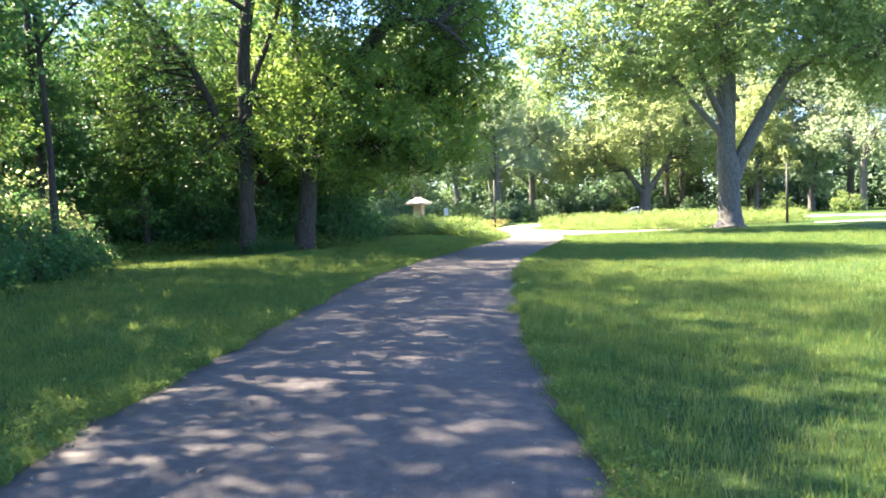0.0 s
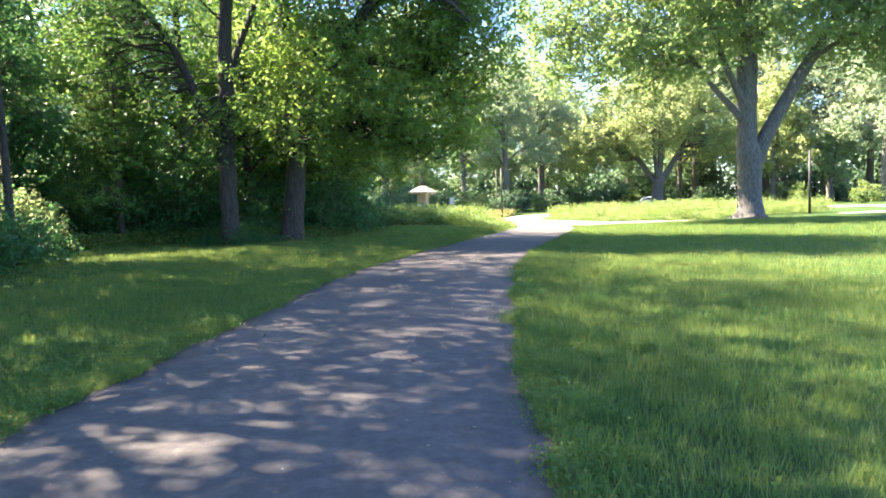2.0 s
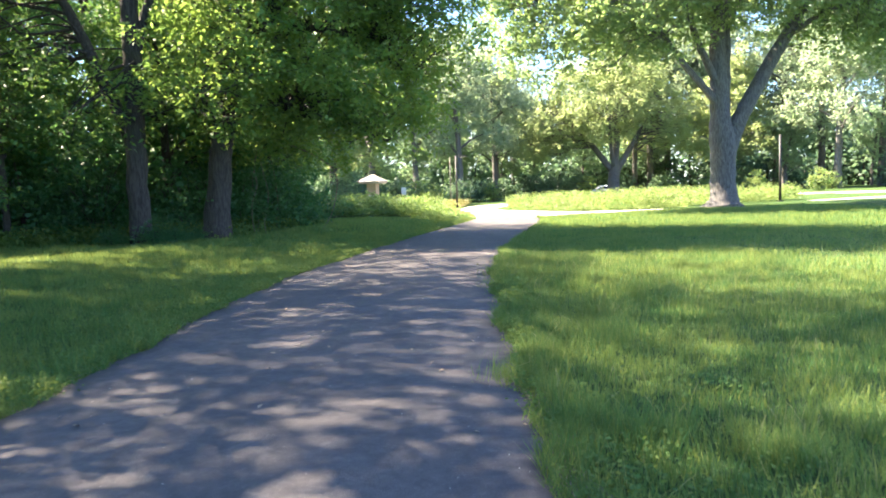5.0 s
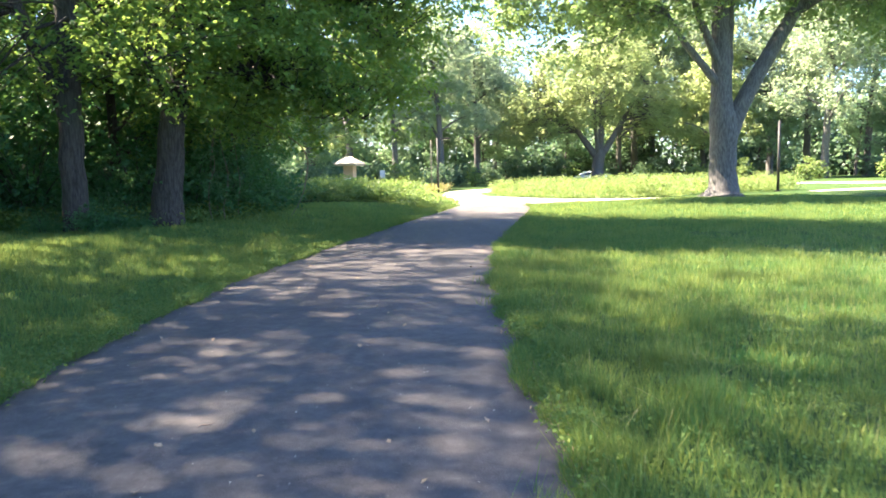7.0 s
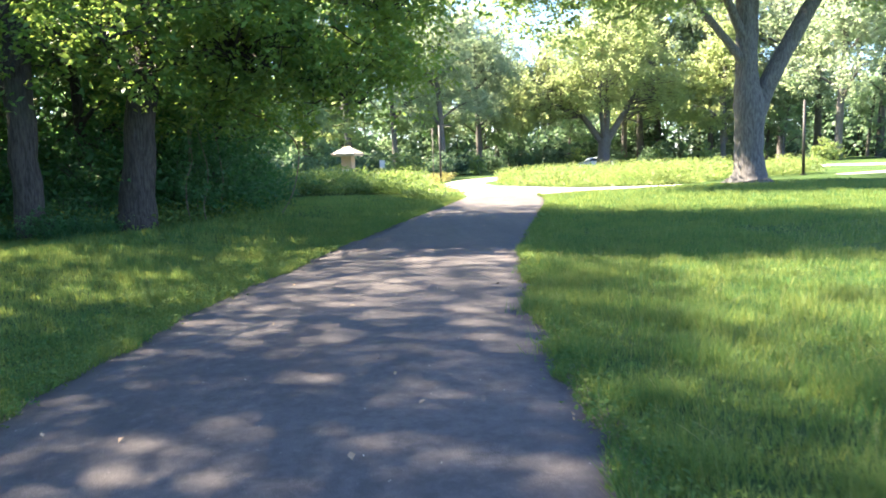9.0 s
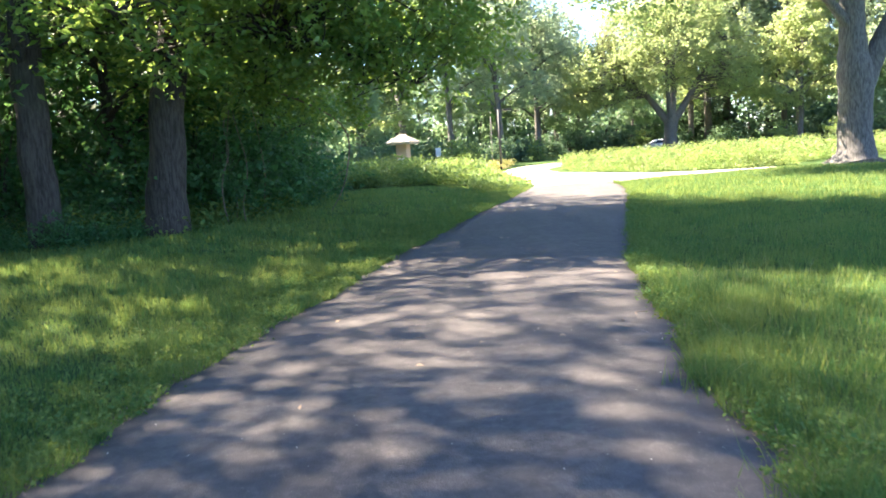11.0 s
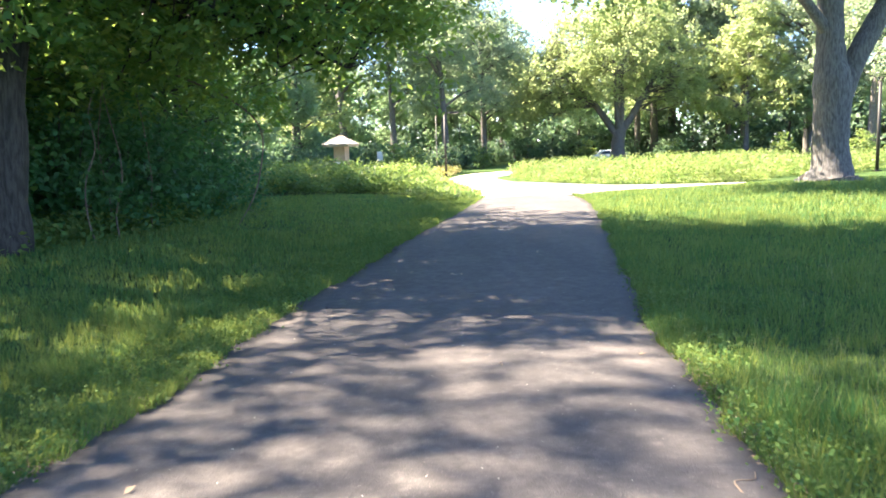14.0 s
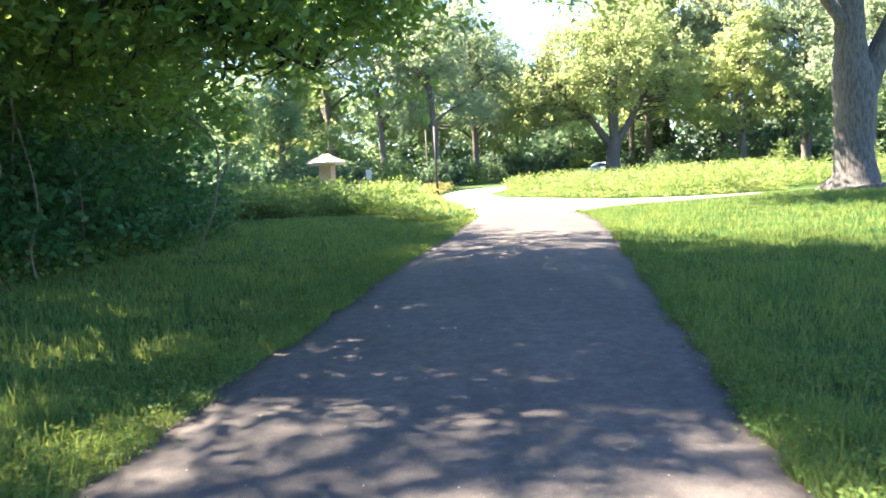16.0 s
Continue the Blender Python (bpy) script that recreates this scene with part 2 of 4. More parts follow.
def tube(rows, sides=10, rough=0.0, rng=RNG):
    """Vertices and faces of a tube along rows of x, y, z, radius; rough: ridges and knobs, as a part of the radius."""
    rows = np.asarray(rows, float)
    c, r = rows[:, :3], np.maximum(rows[:, 3], 0.0006)
    d = np.gradient(c, axis=0)
    d /= np.linalg.norm(d, axis=1)[:, None] + 1e-9
    ref = np.where(np.abs(d[:, 2:3]) > 0.9, [[1.0, 0, 0]], [[0, 0, 1.0]])
    u = np.cross(d, ref)
    u /= np.linalg.norm(u, axis=1)[:, None] + 1e-9
    for i in range(1, len(u)):
        u[i] = u[i - 1] - d[i] * (u[i - 1] @ d[i])
        u[i] /= np.linalg.norm(u[i]) + 1e-9
    w = np.cross(d, u)
    a = np.arange(sides) * 2 * np.pi / sides
    ring = np.cos(a)[None, :, None] * u[:, None] + np.sin(a)[None, :, None] * w[:, None]
    k = 1.0
    if rough:
        ridge = rng.normal(0, 1, sides)[None] * 0.6 + rng.normal(0, 1, (len(rows), sides)) * 0.35
        k = 1 + rough * ridge[..., None]
    v = c[:, None] + ring * r[:, None, None] * k
    n = len(rows)
    i, j = np.meshgrid(np.arange(n - 1), np.arange(sides), indexing="ij")
    f = np.stack([i * sides + j, i * sides + (j + 1) % sides, (i + 1) * sides + (j + 1) % sides, (i + 1) * sides + j], -1).reshape(-1, 4)
    return v.reshape(-1, 3), f


def joined(pieces):
    vs, fs, n = [], [], 0
    for v, f in pieces:
        vs.append(v)
        fs.append(f + n)
        n += len(v)
    return np.vstack(vs), np.vstack(fs)


def unit(v):
    return v / (np.linalg.norm(v, axis=-1, keepdims=True) + 1e-9)


def leaf_quads(p, size, rng, droop=0.5, slim=0.62, flat=1.1):
    """One folded, pointed leaf of four corners at each place."""
    n = len(p)
    yaw = rng.uniform(0, 2 * np.pi, n)
    t = np.stack([np.cos(yaw), np.sin(yaw), rng.normal(-droop, 0.45, n)], 1)
    t = unit(t)
    up = unit(np.stack([rng.normal(0, flat, n), rng.normal(0, flat, n), np.ones(n)], 1))
    w = unit(np.cross(t, up))
    s = (size * rng.uniform(0.65, 1.3, n))[:, None]
    nrm = np.cross(w, t)
    v = np.stack([p, p + t * s * 0.42 + w * s * slim / 2 + nrm * s * 0.10, p + t * s, p + t * s * 0.42 - w * s * slim / 2 + nrm * s * 0.10], 1)
    return v.reshape(-1, 3), np.arange(4 * n).reshape(-1, 4)


def smooth01(a, b, x):
    t = np.clip((np.asarray(x, float) - a) / (b - a), 0, 1)
    return t * t * (3 - 2 * t)


# ---- the plan ----
EDGE_Y = np.array([-12, -4, 0, 4.3, 6.7, 12, 15, 18, 21.5, 23.6, 26, 28.5, 31.3, 35, 38.4, 40.0])
EDGE_L = np.array([-2.2, -2.5, -2.65, -2.62, -2.51, -2.13, -1.94, -1.56, -0.78, -0.36, 0.27, 0.85, 1.62, 2.6, 3.46, 3.9])
EDGE_R = np.array([1.0, 0.95, 0.93, 0.94, 0.96, 1.32, 1.6, 1.98, 2.6, 3.13, 3.78, 4.45, 5.2, 6.1, 6.62, 6.75])


def eased(y, ys, xs):
    """A smooth curve through the edge's points."""
    y = np.asarray(y, float)
    m = np.gradient(xs, ys)
    i = np.clip(np.searchsorted(ys, y) - 1, 0, len(ys) - 2)
    h = ys[i + 1] - ys[i]
    t = np.clip((y - ys[i]) / h, 0, 1)
    return (2 * t**3 - 3 * t**2 + 1) * xs[i] + (t**3 - 2 * t**2 + t) * h * m[i] + (-2 * t**3 + 3 * t**2) * xs[i + 1] + (t**3 - t**2) * h * m[i + 1]


def left_edge(y):
    y = np.asarray(y, float)
    return eased(y, EDGE_Y, EDGE_L) + 0.030 * np.sin(y * 3.1) + 0.024 * np.sin(y * 7.7 + 1) + 0.012 * np.sin(y * 17.0)


def right_edge(y):
    y = np.asarray(y, float)
    return eased(y, EDGE_Y, EDGE_R) + 0.030 * np.sin(y * 2.7 + 2) + 0.024 * np.sin(y * 8.3) + 0.012 * np.sin(y * 15.0 + 1)


def ground_z(x, y):
    """The lie of the land: level along the path, rising a little towards the woods and the old maple."""
    x, y = np.asarray(x, float), np.asarray(y, float)
    z = 0.22 * smooth01(0.8, 5.0, eased(np.clip(y, -12, 40), EDGE_Y, EDGE_L) - x) * smooth01(-5, 6, y)
    z = z + 0.13 * smooth01(9, 16, x) * smooth01(26, 38, y)
    z = z + 0.03 * np.sin(x * 0.9 + 1.3) * np.sin(y * 0.7) * smooth01(3.0, 7.0, np.abs(x - (-0.8 + 0.0025 * y * y)))
    return z


def ribbon(name, left, right, mat, lift, cols=8, crown=0.0, drop=0.05, rim=0.006):
    """A sheet of paving between two rows of points, thick at its rim."""
    l, r = np.asarray(left, float), np.asarray(right, float)
    s = np.linspace(0, 1, cols - 1)
    s = np.concatenate([[0, rim], s[1:-1], [1 - rim, 1]])
    xy = l[:, None] * (1 - s)[None, :, None] + r[:, None] * s[None, :, None]
    z = ground_z(xy[..., 0], xy[..., 1]) + lift + crown * (1 - (2 * s - 1) ** 2)[None]
    z[:, 0] -= drop
    z[:, -1] -= drop
    v = np.concatenate([xy, z[..., None]], -1)
    n, k = len(l), cols + 1
    i, j = np.meshgrid(np.arange(n - 1), np.arange(cols), indexing="ij")
    f = np.stack([i * k + j, i * k + j + 1, (i + 1) * k + j + 1, (i + 1) * k + j], -1).reshape(-1, 4)
    return new(name, mesh_np(name, v.reshape(-1, 3), f, mat))


def build_ground():
    xs = np.concatenate([[-1500, -500, -200, -110], np.arange(-70, -14, 4), np.arange(-14, 20, 0.5), np.arange(20, 80, 4), [110, 200, 500, 1500]])
    ys = np.concatenate([[-1500, -400, -120, -60], np.arange(-30, 0, 3), np.arange(0, 44, 0.5), np.arange(44, 130, 4), [160, 250, 500, 1500]])
    x, y = np.meshgrid(xs, ys, indexing="ij")
    v = np.stack([x, y, ground_z(x, y)], -1).reshape(-1, 3)
    n, k = len(xs), len(ys)
    i, j = np.meshgrid(np.arange(n - 1), np.arange(k - 1), indexing="ij")
    f = np.stack([i * k + j, (i + 1) * k + j, (i + 1) * k + j + 1, i * k + j + 1], -1).reshape(-1, 4)
    ob = new("ground", mesh_np("ground", v, f, M_LAWN, True))
    tagged(ob, "mown green lawn with soil beneath, rising gently to the woods", "lawn", kind="structure")


def build_paving():
    y = np.arange(-12, 39.6, 0.2)
    l, r = np.stack([left_edge(y), y], 1), np.stack([right_edge(y), y], 1)
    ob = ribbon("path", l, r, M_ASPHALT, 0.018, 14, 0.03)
    tagged(ob, "worn brown-grey asphalt footpath with ragged edges", "path", kind="structure")
    for name, a, b in (("path_verge", l + (-0.20, 0), l + (0.05, 0)), ("path_verge", r + (-0.05, 0), r + (0.15, 0))):
        k = RNG.normal(0, 0.03, (len(y), 1)) * (1, 0)
        ob = ribbon(name, a + k, b + k, M_SOIL, 0.012, 5, 0.0, 0.02, 0.08)
        tagged(ob, "bare crumbly soil and grit along the asphalt edge", "verge", kind="structure")
    jl = spline([(3.75, 39.0, 0, 0), (4.0, 41, 0, 0), (4.1, 46, 0, 0), (4.1, 53, 0, 0), (4.4, 57, 0, 0), (4.9, 60.5, 0, 0), (6.4, 66, 0, 0), (9, 70.5, 0, 0), (16, 74, 0, 0), (34, 68, 0, 0), (60, 56, 0, 0), (120, 40, 0, 0)], 99)
    jr = spline([(6.62, 38.2, 0, 0), (6.9, 41, 0, 0), (7.1, 46, 0, 0), (7.0, 53, 0, 0), (7.1, 57, 0, 0), (8.1, 61, 0, 0), (10.2, 64.6, 0, 0), (12.5, 66.5, 0, 0), (17, 68, 0, 0), (32, 62.5, 0, 0), (58, 51, 0, 0), (118, 35, 0, 0)], 99)
    ob = ribbon("road", jl[:, :2], jr[:, :2], M_PALE, 0.022, 6)
    tagged(ob, "pale sunlit paved lane beyond the asphalt path", "road", kind="structure")
    ob = ribbon("pavement", [(6.5, 38.3), (7.3, 39.7), (8.3, 40.7), (9.3, 41.0), (10.3, 40.95), (11.6, 40.9), (13.6, 41.25)], [(6.6, 52.5), (7.8, 49.6), (8.8, 46.8), (9.8, 44.2), (10.8, 42.6), (12.0, 41.8), (13.7, 41.5)], M_PALE, 0.027, 4)
    tagged(ob, "pale paved side branch along the planting bed", "pavement", kind="structure")
    ob = ribbon("pavement", [(23.0, 44.0), (27.0, 45.0), (34.0, 46.8), (60.0, 52.0), (120.0, 63.0)], [(23.0, 45.0), (27.0, 46.9), (34.0, 48.8), (60.0, 54.0), (120.0, 65.0)], M_PALE, 0.024, 4)
    tagged(ob, "pale footway beyond the old maple", "pavement", kind="structure")


build_ground()
build_paving()

# ---- trees ----


def in_blobs(blobs, n, rng, shell=0.45):
    """Places inside ellipsoids (x, y, z, rx, ry, rz), more of them towards the outside."""
    b = np.asarray(blobs, float)
    size = b[:, 3] * b[:, 4] * b[:, 5]
    pick = b[rng.choice(len(b), n, p=size / size.sum())]
    d = unit(rng.normal(0, 1, (n, 3)))
    r = rng.uniform(shell**2, 1, n) ** 0.5
    return pick[:, :3] + d * r[:, None] * pick[:, 3:]


def sprays(centres, per, spread, rng, hang=0.25):
    """Leaf places in loose, drooping sprays round each centre."""
    n = len(centres)
    per_spray = 6
    sub = centres[:, None] + rng.normal(0, 1, (n, per_spray, 3)) * (spread, spread, spread * 0.55)
    way = unit(rng.normal(0, 1, (n, per_spray, 1, 3)) * (1, 1, 0.35))
    k = max(2, per // per_spray)
    along = rng.uniform(-0.5, 0.5, (n, per_spray, k, 1))
    p = sub[:, :, None] + way * along * spread * 1.1 + rng.normal(0, 0.16 * spread, (n, per_spray, k, 3))
    p[..., 2] -= hang * spread * (along[..., 0] * 2) ** 2
    keep = rng.uniform(size=p.shape[:3]) < rng.uniform(0.45, 1.0, (n, per_spray, 1))
    return p[keep]


def boughs(limbs, centres, rng, thick=0.035):
    """A thin crooked branch from the nearest limb to each spray."""
    sk = np.vstack([l[len(l) // 3 :, :3] for l in limbs])
    rad = np.concatenate([l[len(l) // 3 :, 3] for l in limbs])
    out = []
    for c in centres:
        d = np.linalg.norm((sk - c) * (1, 1, 1.3), axis=1) + 0.6 * np.maximum(sk[:, 2] - c[2], 0)
        i = int(np.argmin(d))
        a = sk[i]
        far = np.linalg.norm(c - a)
        k1 = a * 0.68 + c * 0.32 + rng.normal(0, 0.09, 3) * far + (0, 0, 0.08 * far)
        k2 = a * 0.32 + c * 0.68 + rng.normal(0, 0.09, 3) * far + (0, 0, 0.08 * far)
        r = min(rad[i] * 0.6, thick * (0.5 + 0.22 * far))
        rows = spline([(*a, r), (*k1, r * 0.75), (*k2, r * 0.5), (*c, 0.005)], max(0.4, far / 7))
        out.append(tube(rows, 5))
    return joined(out)


def tree(name, base, label, limbs, blobs, clusters, per, leaf, spread, m_leaf, m_bark, seed, group="", sides=14, rough=0.05, bough=0.035, extra=None, shell=0.45, slim=0.46, hang=0.45):
    """A tree: trunk and limbs as tapered tubes, crooked boughs, and a crown of single leaves in sprays. Limbs and blobs stand about the base."""
    rng = np.random.default_rng(seed)
    root = thing(name, base, label, "tree", group)
    dense = [spline(l, 0.35) for l in limbs]
    for i, rows in enumerate(dense):
        rows[1:-1, :2] += rng.normal(0, 0.05, (len(rows) - 2, 2)) * rows[1:-1, 3:4]
        v, f = tube(rows, sides if i == 0 else 10, rough, rng)
        part_me("trunk" if i == 0 else "limb", mesh_np("trunk", v, f, m_bark, True), root)
    c = in_blobs(blobs, clusters, rng, shell)
    if extra is not None:
        c = np.vstack([c, np.asarray(extra, float)])
    v, f = boughs(dense, c, rng, bough)
    tagged(part_me("branchwork", mesh_np("branchwork", v, f, m_bark, True), root), kind="stuff")
    p = sprays(c, per, spread, rng, hang)
    v, f = leaf_quads(p, leaf, rng, slim=slim)
    part_me("crown", mesh_np("crown", v, f, m_leaf), root)
    return root


def old_maple():
    base = (15.88, 39.9, float(ground_z(15.88, 39.9)) - 0.04)
    limbs = [
        [(-0.02, 0, -0.3, 1.170), (-0.02, 0, 0.0, 0.990), (0.0, 0, 0.22, 0.756), (-0.02, 0, 0.6, 0.630), (-0.03, 0, 1.3, 0.576), (0.0, 0, 2.4, 0.576), (-0.02, 0, 3.3, 0.600), (-0.14, 0.0, 4.4, 0.455), (-0.20, 0, 6.0, 0.400), (-0.25, 0, 8.0, 0.342), (-0.2, 0.1, 9.5, 0.297), (-0.05, 0.2, 12.2, 0.216), (-0.3, 0.4, 15.5, 0.090)],
        [(0.22, 0.10, 2.7, 0.430), (0.70, 0.0, 4.0, 0.365), (1.55, -0.1, 5.6, 0.335), (2.5, -0.2, 7.3, 0.297), (3.75, -0.3, 9.4, 0.243), (4.9, -0.3, 11.8, 0.162), (5.6, 0, 14.2, 0.063)],
        [(0.05, 0.3, 4.4, 0.360), (0.28, 0.5, 5.9, 0.306), (0.35, 0.6, 7.3, 0.279), (0.5, 0.7, 9.5, 0.234), (0.9, 0.9, 12.0, 0.153), (1.6, 1.1, 15.0, 0.054)],
        [(-0.35, -0.1, 5.0, 0.216), (-0.95, -0.2, 5.7, 0.171), (-2.2, -0.4, 7.0, 0.135), (-3.0, -0.5, 8.1, 0.108), (-4.6, -0.6, 9.4, 0.072), (-7.0, -0.7, 10.2, 0.045), (-9.8, -0.7, 9.6, 0.020)],
        [(-0.35, -0.1, 6.0, 0.216), (-0.8, -0.3, 6.7, 0.180), (-1.5, -0.6, 7.9, 0.153), (-2.4, -0.9, 9.9, 0.117), (-4.5, -1.2, 11.6, 0.081), (-7.5, -1.0, 12.5, 0.050), (-10.4, -0.6, 12.2, 0.020)],
        [(-0.2, -0.2, 8.4, 0.180), (-1.2, -1.6, 10.6, 0.135), (-2.6, -3.6, 12.4, 0.072)],
        [(2.9, -0.25, 8.0, 0.153), (4.6, -1.2, 9.0, 0.108), (7.2, -2.0, 9.6, 0.045)],
        [(0.3, 0.6, 8.0, 0.162), (2.0, 2.6, 10.5, 0.108), (3.6, 4.5, 12.5, 0.045)],
        [(-0.2, 0.1, 9.0, 0.162), (-2.2, 2.4, 11.2, 0.108), (-4.6, 4.6, 12.6, 0.045)],
    ]
    blobs = [(-5.4, -0.6, 11.2, 4.4, 4.5, 3.6), (-6.6, -1.0, 8.6, 3.2, 3.2, 1.7), (-2.4, 0.5, 14.0, 4.5, 5.0, 4.2), (3.0, 0, 14.2, 5.0, 5.0, 4.5), (6.5, -0.8, 10.6, 4.0, 4.2, 3.4), (0.3, -3.4, 11.5, 4.0, 3.0, 3.2), (0.5, 4.2, 12.0, 4.6, 3.6, 3.6), (-2.6, -1.0, 8.8, 2.6, 2.6, 1.3), (9.0, -0.5, 8.4, 2.6, 3.0, 2.0), (4.5, 1.5, 9.4, 2.0, 2.5, 1.4), (-8.6, -0.5, 8.2, 2.6, 3.0, 2.2), (-4.6, -1.0, 7.6, 2.6, 2.4, 1.4), (9.0, 0, 12.2, 3.6, 4.0, 3.4), (-8.2, 0, 12.0, 2.8, 3.4, 2.8), (-10.4, -0.6, 9.3, 1.9, 2.3, 1.4), (-9.9, 0, 11.8, 2.2, 2.6, 1.9), (-1.5, -3.0, 9.4, 2.8, 1.8, 1.1), (3.2, -3.0, 9.6, 2.6, 1.8, 1.1), (-5.4, -2.6, 8.4, 2.2, 1.7, 1.1), (-6.5, 3.0, 9.8, 3.0, 2.4, 1.6), (-4.4, 2.2, 8.8, 2.2, 1.7, 1.0)]
    tree("maple_tree", base, "old silver maple with a thick forked grey trunk on the lawn", limbs, blobs, 1080, 150, 0.20, 0.70, M_LEAF_MAPLE, M_BARK, 11, sides=26, rough=0.03, bough=0.03, slim=0.6)


def wood_edge_trees():
    # the straight dark tree
    base = (-6.78, 26.0, 0.14)
    limbs = [
        [(0, 0, -0.2, 0.447), (0, 0, 0.1, 0.370), (-0.04, 0, 0.6, 0.297), (-0.06, 0, 2.5, 0.271), (0.03, 0, 4.3, 0.249), (0.04, 0, 6.8, 0.224), (0.22, 0, 8.2, 0.198), (0.42, 0, 9.6, 0.172), (0.6, 0.2, 13, 0.120), (0.5, 0.3, 17, 0.043)],
        [(-0.05, 0.05, 2.6, 0.206), (-0.40, 0.15, 3.5, 0.175), (-0.85, 0.30, 4.4, 0.155), (-1.4, 0.5, 5.7, 0.138), (-2.1, 0.5, 7.1, 0.120), (-2.9, 0.5, 8.1, 0.095), (-4.6, 0.4, 10.2, 0.043)],
        [(0.03, 0.05, 4.8, 0.138), (0.35, 0.3, 6.4, 0.112), (0.75, 0.4, 7.4, 0.095), (1.6, 0.5, 9.8, 0.069), (2.2, 0.6, 12, 0.034)],
        [(0.3, 0, 8.6, 0.100), (-0.9, -0.8, 9.2, 0.070), (-2.4, -1.1, 9.3, 0.035)],
        [(0.4, 0, 9.8, 0.112), (1.8, -1.6, 11.6, 0.086), (3.2, -3.2, 12.6, 0.034)],
    ]
    blobs = [(-3.2, -0.8, 8.8, 1.9, 1.7, 1.4), (1.3, 1.7, 12.8, 2.6, 2.5, 3.4), (2.6, 0.4, 10.6, 2.6, 2.2, 2.1), (-1.6, -2.2, 7.6, 1.7, 1.3, 1.0), (0.5, 1.0, 16.2, 2.4, 2.4, 2.0), (-4.6, 1.0, 6.8, 1.8, 2.0, 1.7), (-1.6, -1.0, 4.0, 0.7, 0.7, 1.5), (-3.2, 0.4, 5.0, 1.0, 1.1, 1.5)]
    ash = tree("ash_tree", base, "tall straight dark-barked tree at the wood's edge", limbs, blobs, 330, 120, 0.17, 0.60, M_LEAF, M_BARK_DARK, 21, "trees at the wood's edge", 18, 0.028)
    a = np.linspace(0, 2 * math.pi, 17)
    ring = np.stack([0.02 + 0.085 * np.cos(a), np.full(17, -0.262), 3.50 + 0.15 * np.sin(a), np.full(17, 0.034)], 1)
    part_me("knot_rim", mesh_np("knot_rim", *tube(ring, 8), M_BARK_DARK, True), ash, "swollen rim of a knot hole")
    bm = bmesh.new()
    bmesh.ops.create_uvsphere(bm, u_segments=14, v_segments=8, radius=1.0, matrix=Matrix.Translation((0.02, -0.235, 3.50)) @ Matrix.Diagonal((0.07, 0.045, 0.13, 1)))
    part("knot_hole", bm, M_BLACK, ash, "dark hollow of a knot hole", True)
    # the leaning tree whose boughs hang over the path
    base = (-5.02, 27.0, 0.16)
    limbs = [
        [(-0.05, 0, -0.2, 0.594), (-0.02, 0, 0.12, 0.468), (0.0, 0, 0.5, 0.396), (0.08, 0, 1.2, 0.347), (0.16, 0, 1.9, 0.324), (0.45, 0, 3.5, 0.297), (0.98, 0, 5.1, 0.279), (1.9, 0, 6.6, 0.252), (2.8, 0, 7.75, 0.225), (4.2, 0.1, 9.4, 0.180), (5.4, 0.3, 12, 0.117), (5.9, 0.6, 15, 0.045)],
        [(0.55, 0.1, 3.8, 0.180), (0.3, 0.6, 5.6, 0.153), (-0.2, 1.0, 8.2, 0.126), (0.0, 1.2, 12.0, 0.081), (0.3, 1.2, 15.5, 0.036)],
        [(1.2, 0, 5.4, 0.135), (2.6, 0.9, 6.2, 0.099), (4.2, 1.8, 6.0, 0.072), (5.8, 2.4, 5.0, 0.036)],
        [(2.2, 0, 7.0, 0.135), (3.6, -1.4, 7.9, 0.099), (5.2, -2.4, 7.6, 0.063), (6.2, -2.8, 6.6, 0.027)],
        [(0.5, 0, 3.5, 0.108), (1.8, 0.9, 4.0, 0.081), (3.4, 1.8, 3.6, 0.054), (5.0, 2.6, 2.9, 0.027)],
        [(0.3, 0, 2.9, 0.090), (0.2, -1.2, 3.8, 0.063), (0.4, -2.4, 3.8, 0.027)],
        [(3.0, 0, 8.0, 0.126), (3.8, 2.0, 9.6, 0.090), (4.4, 4.2, 10.4, 0.036)],
    ]
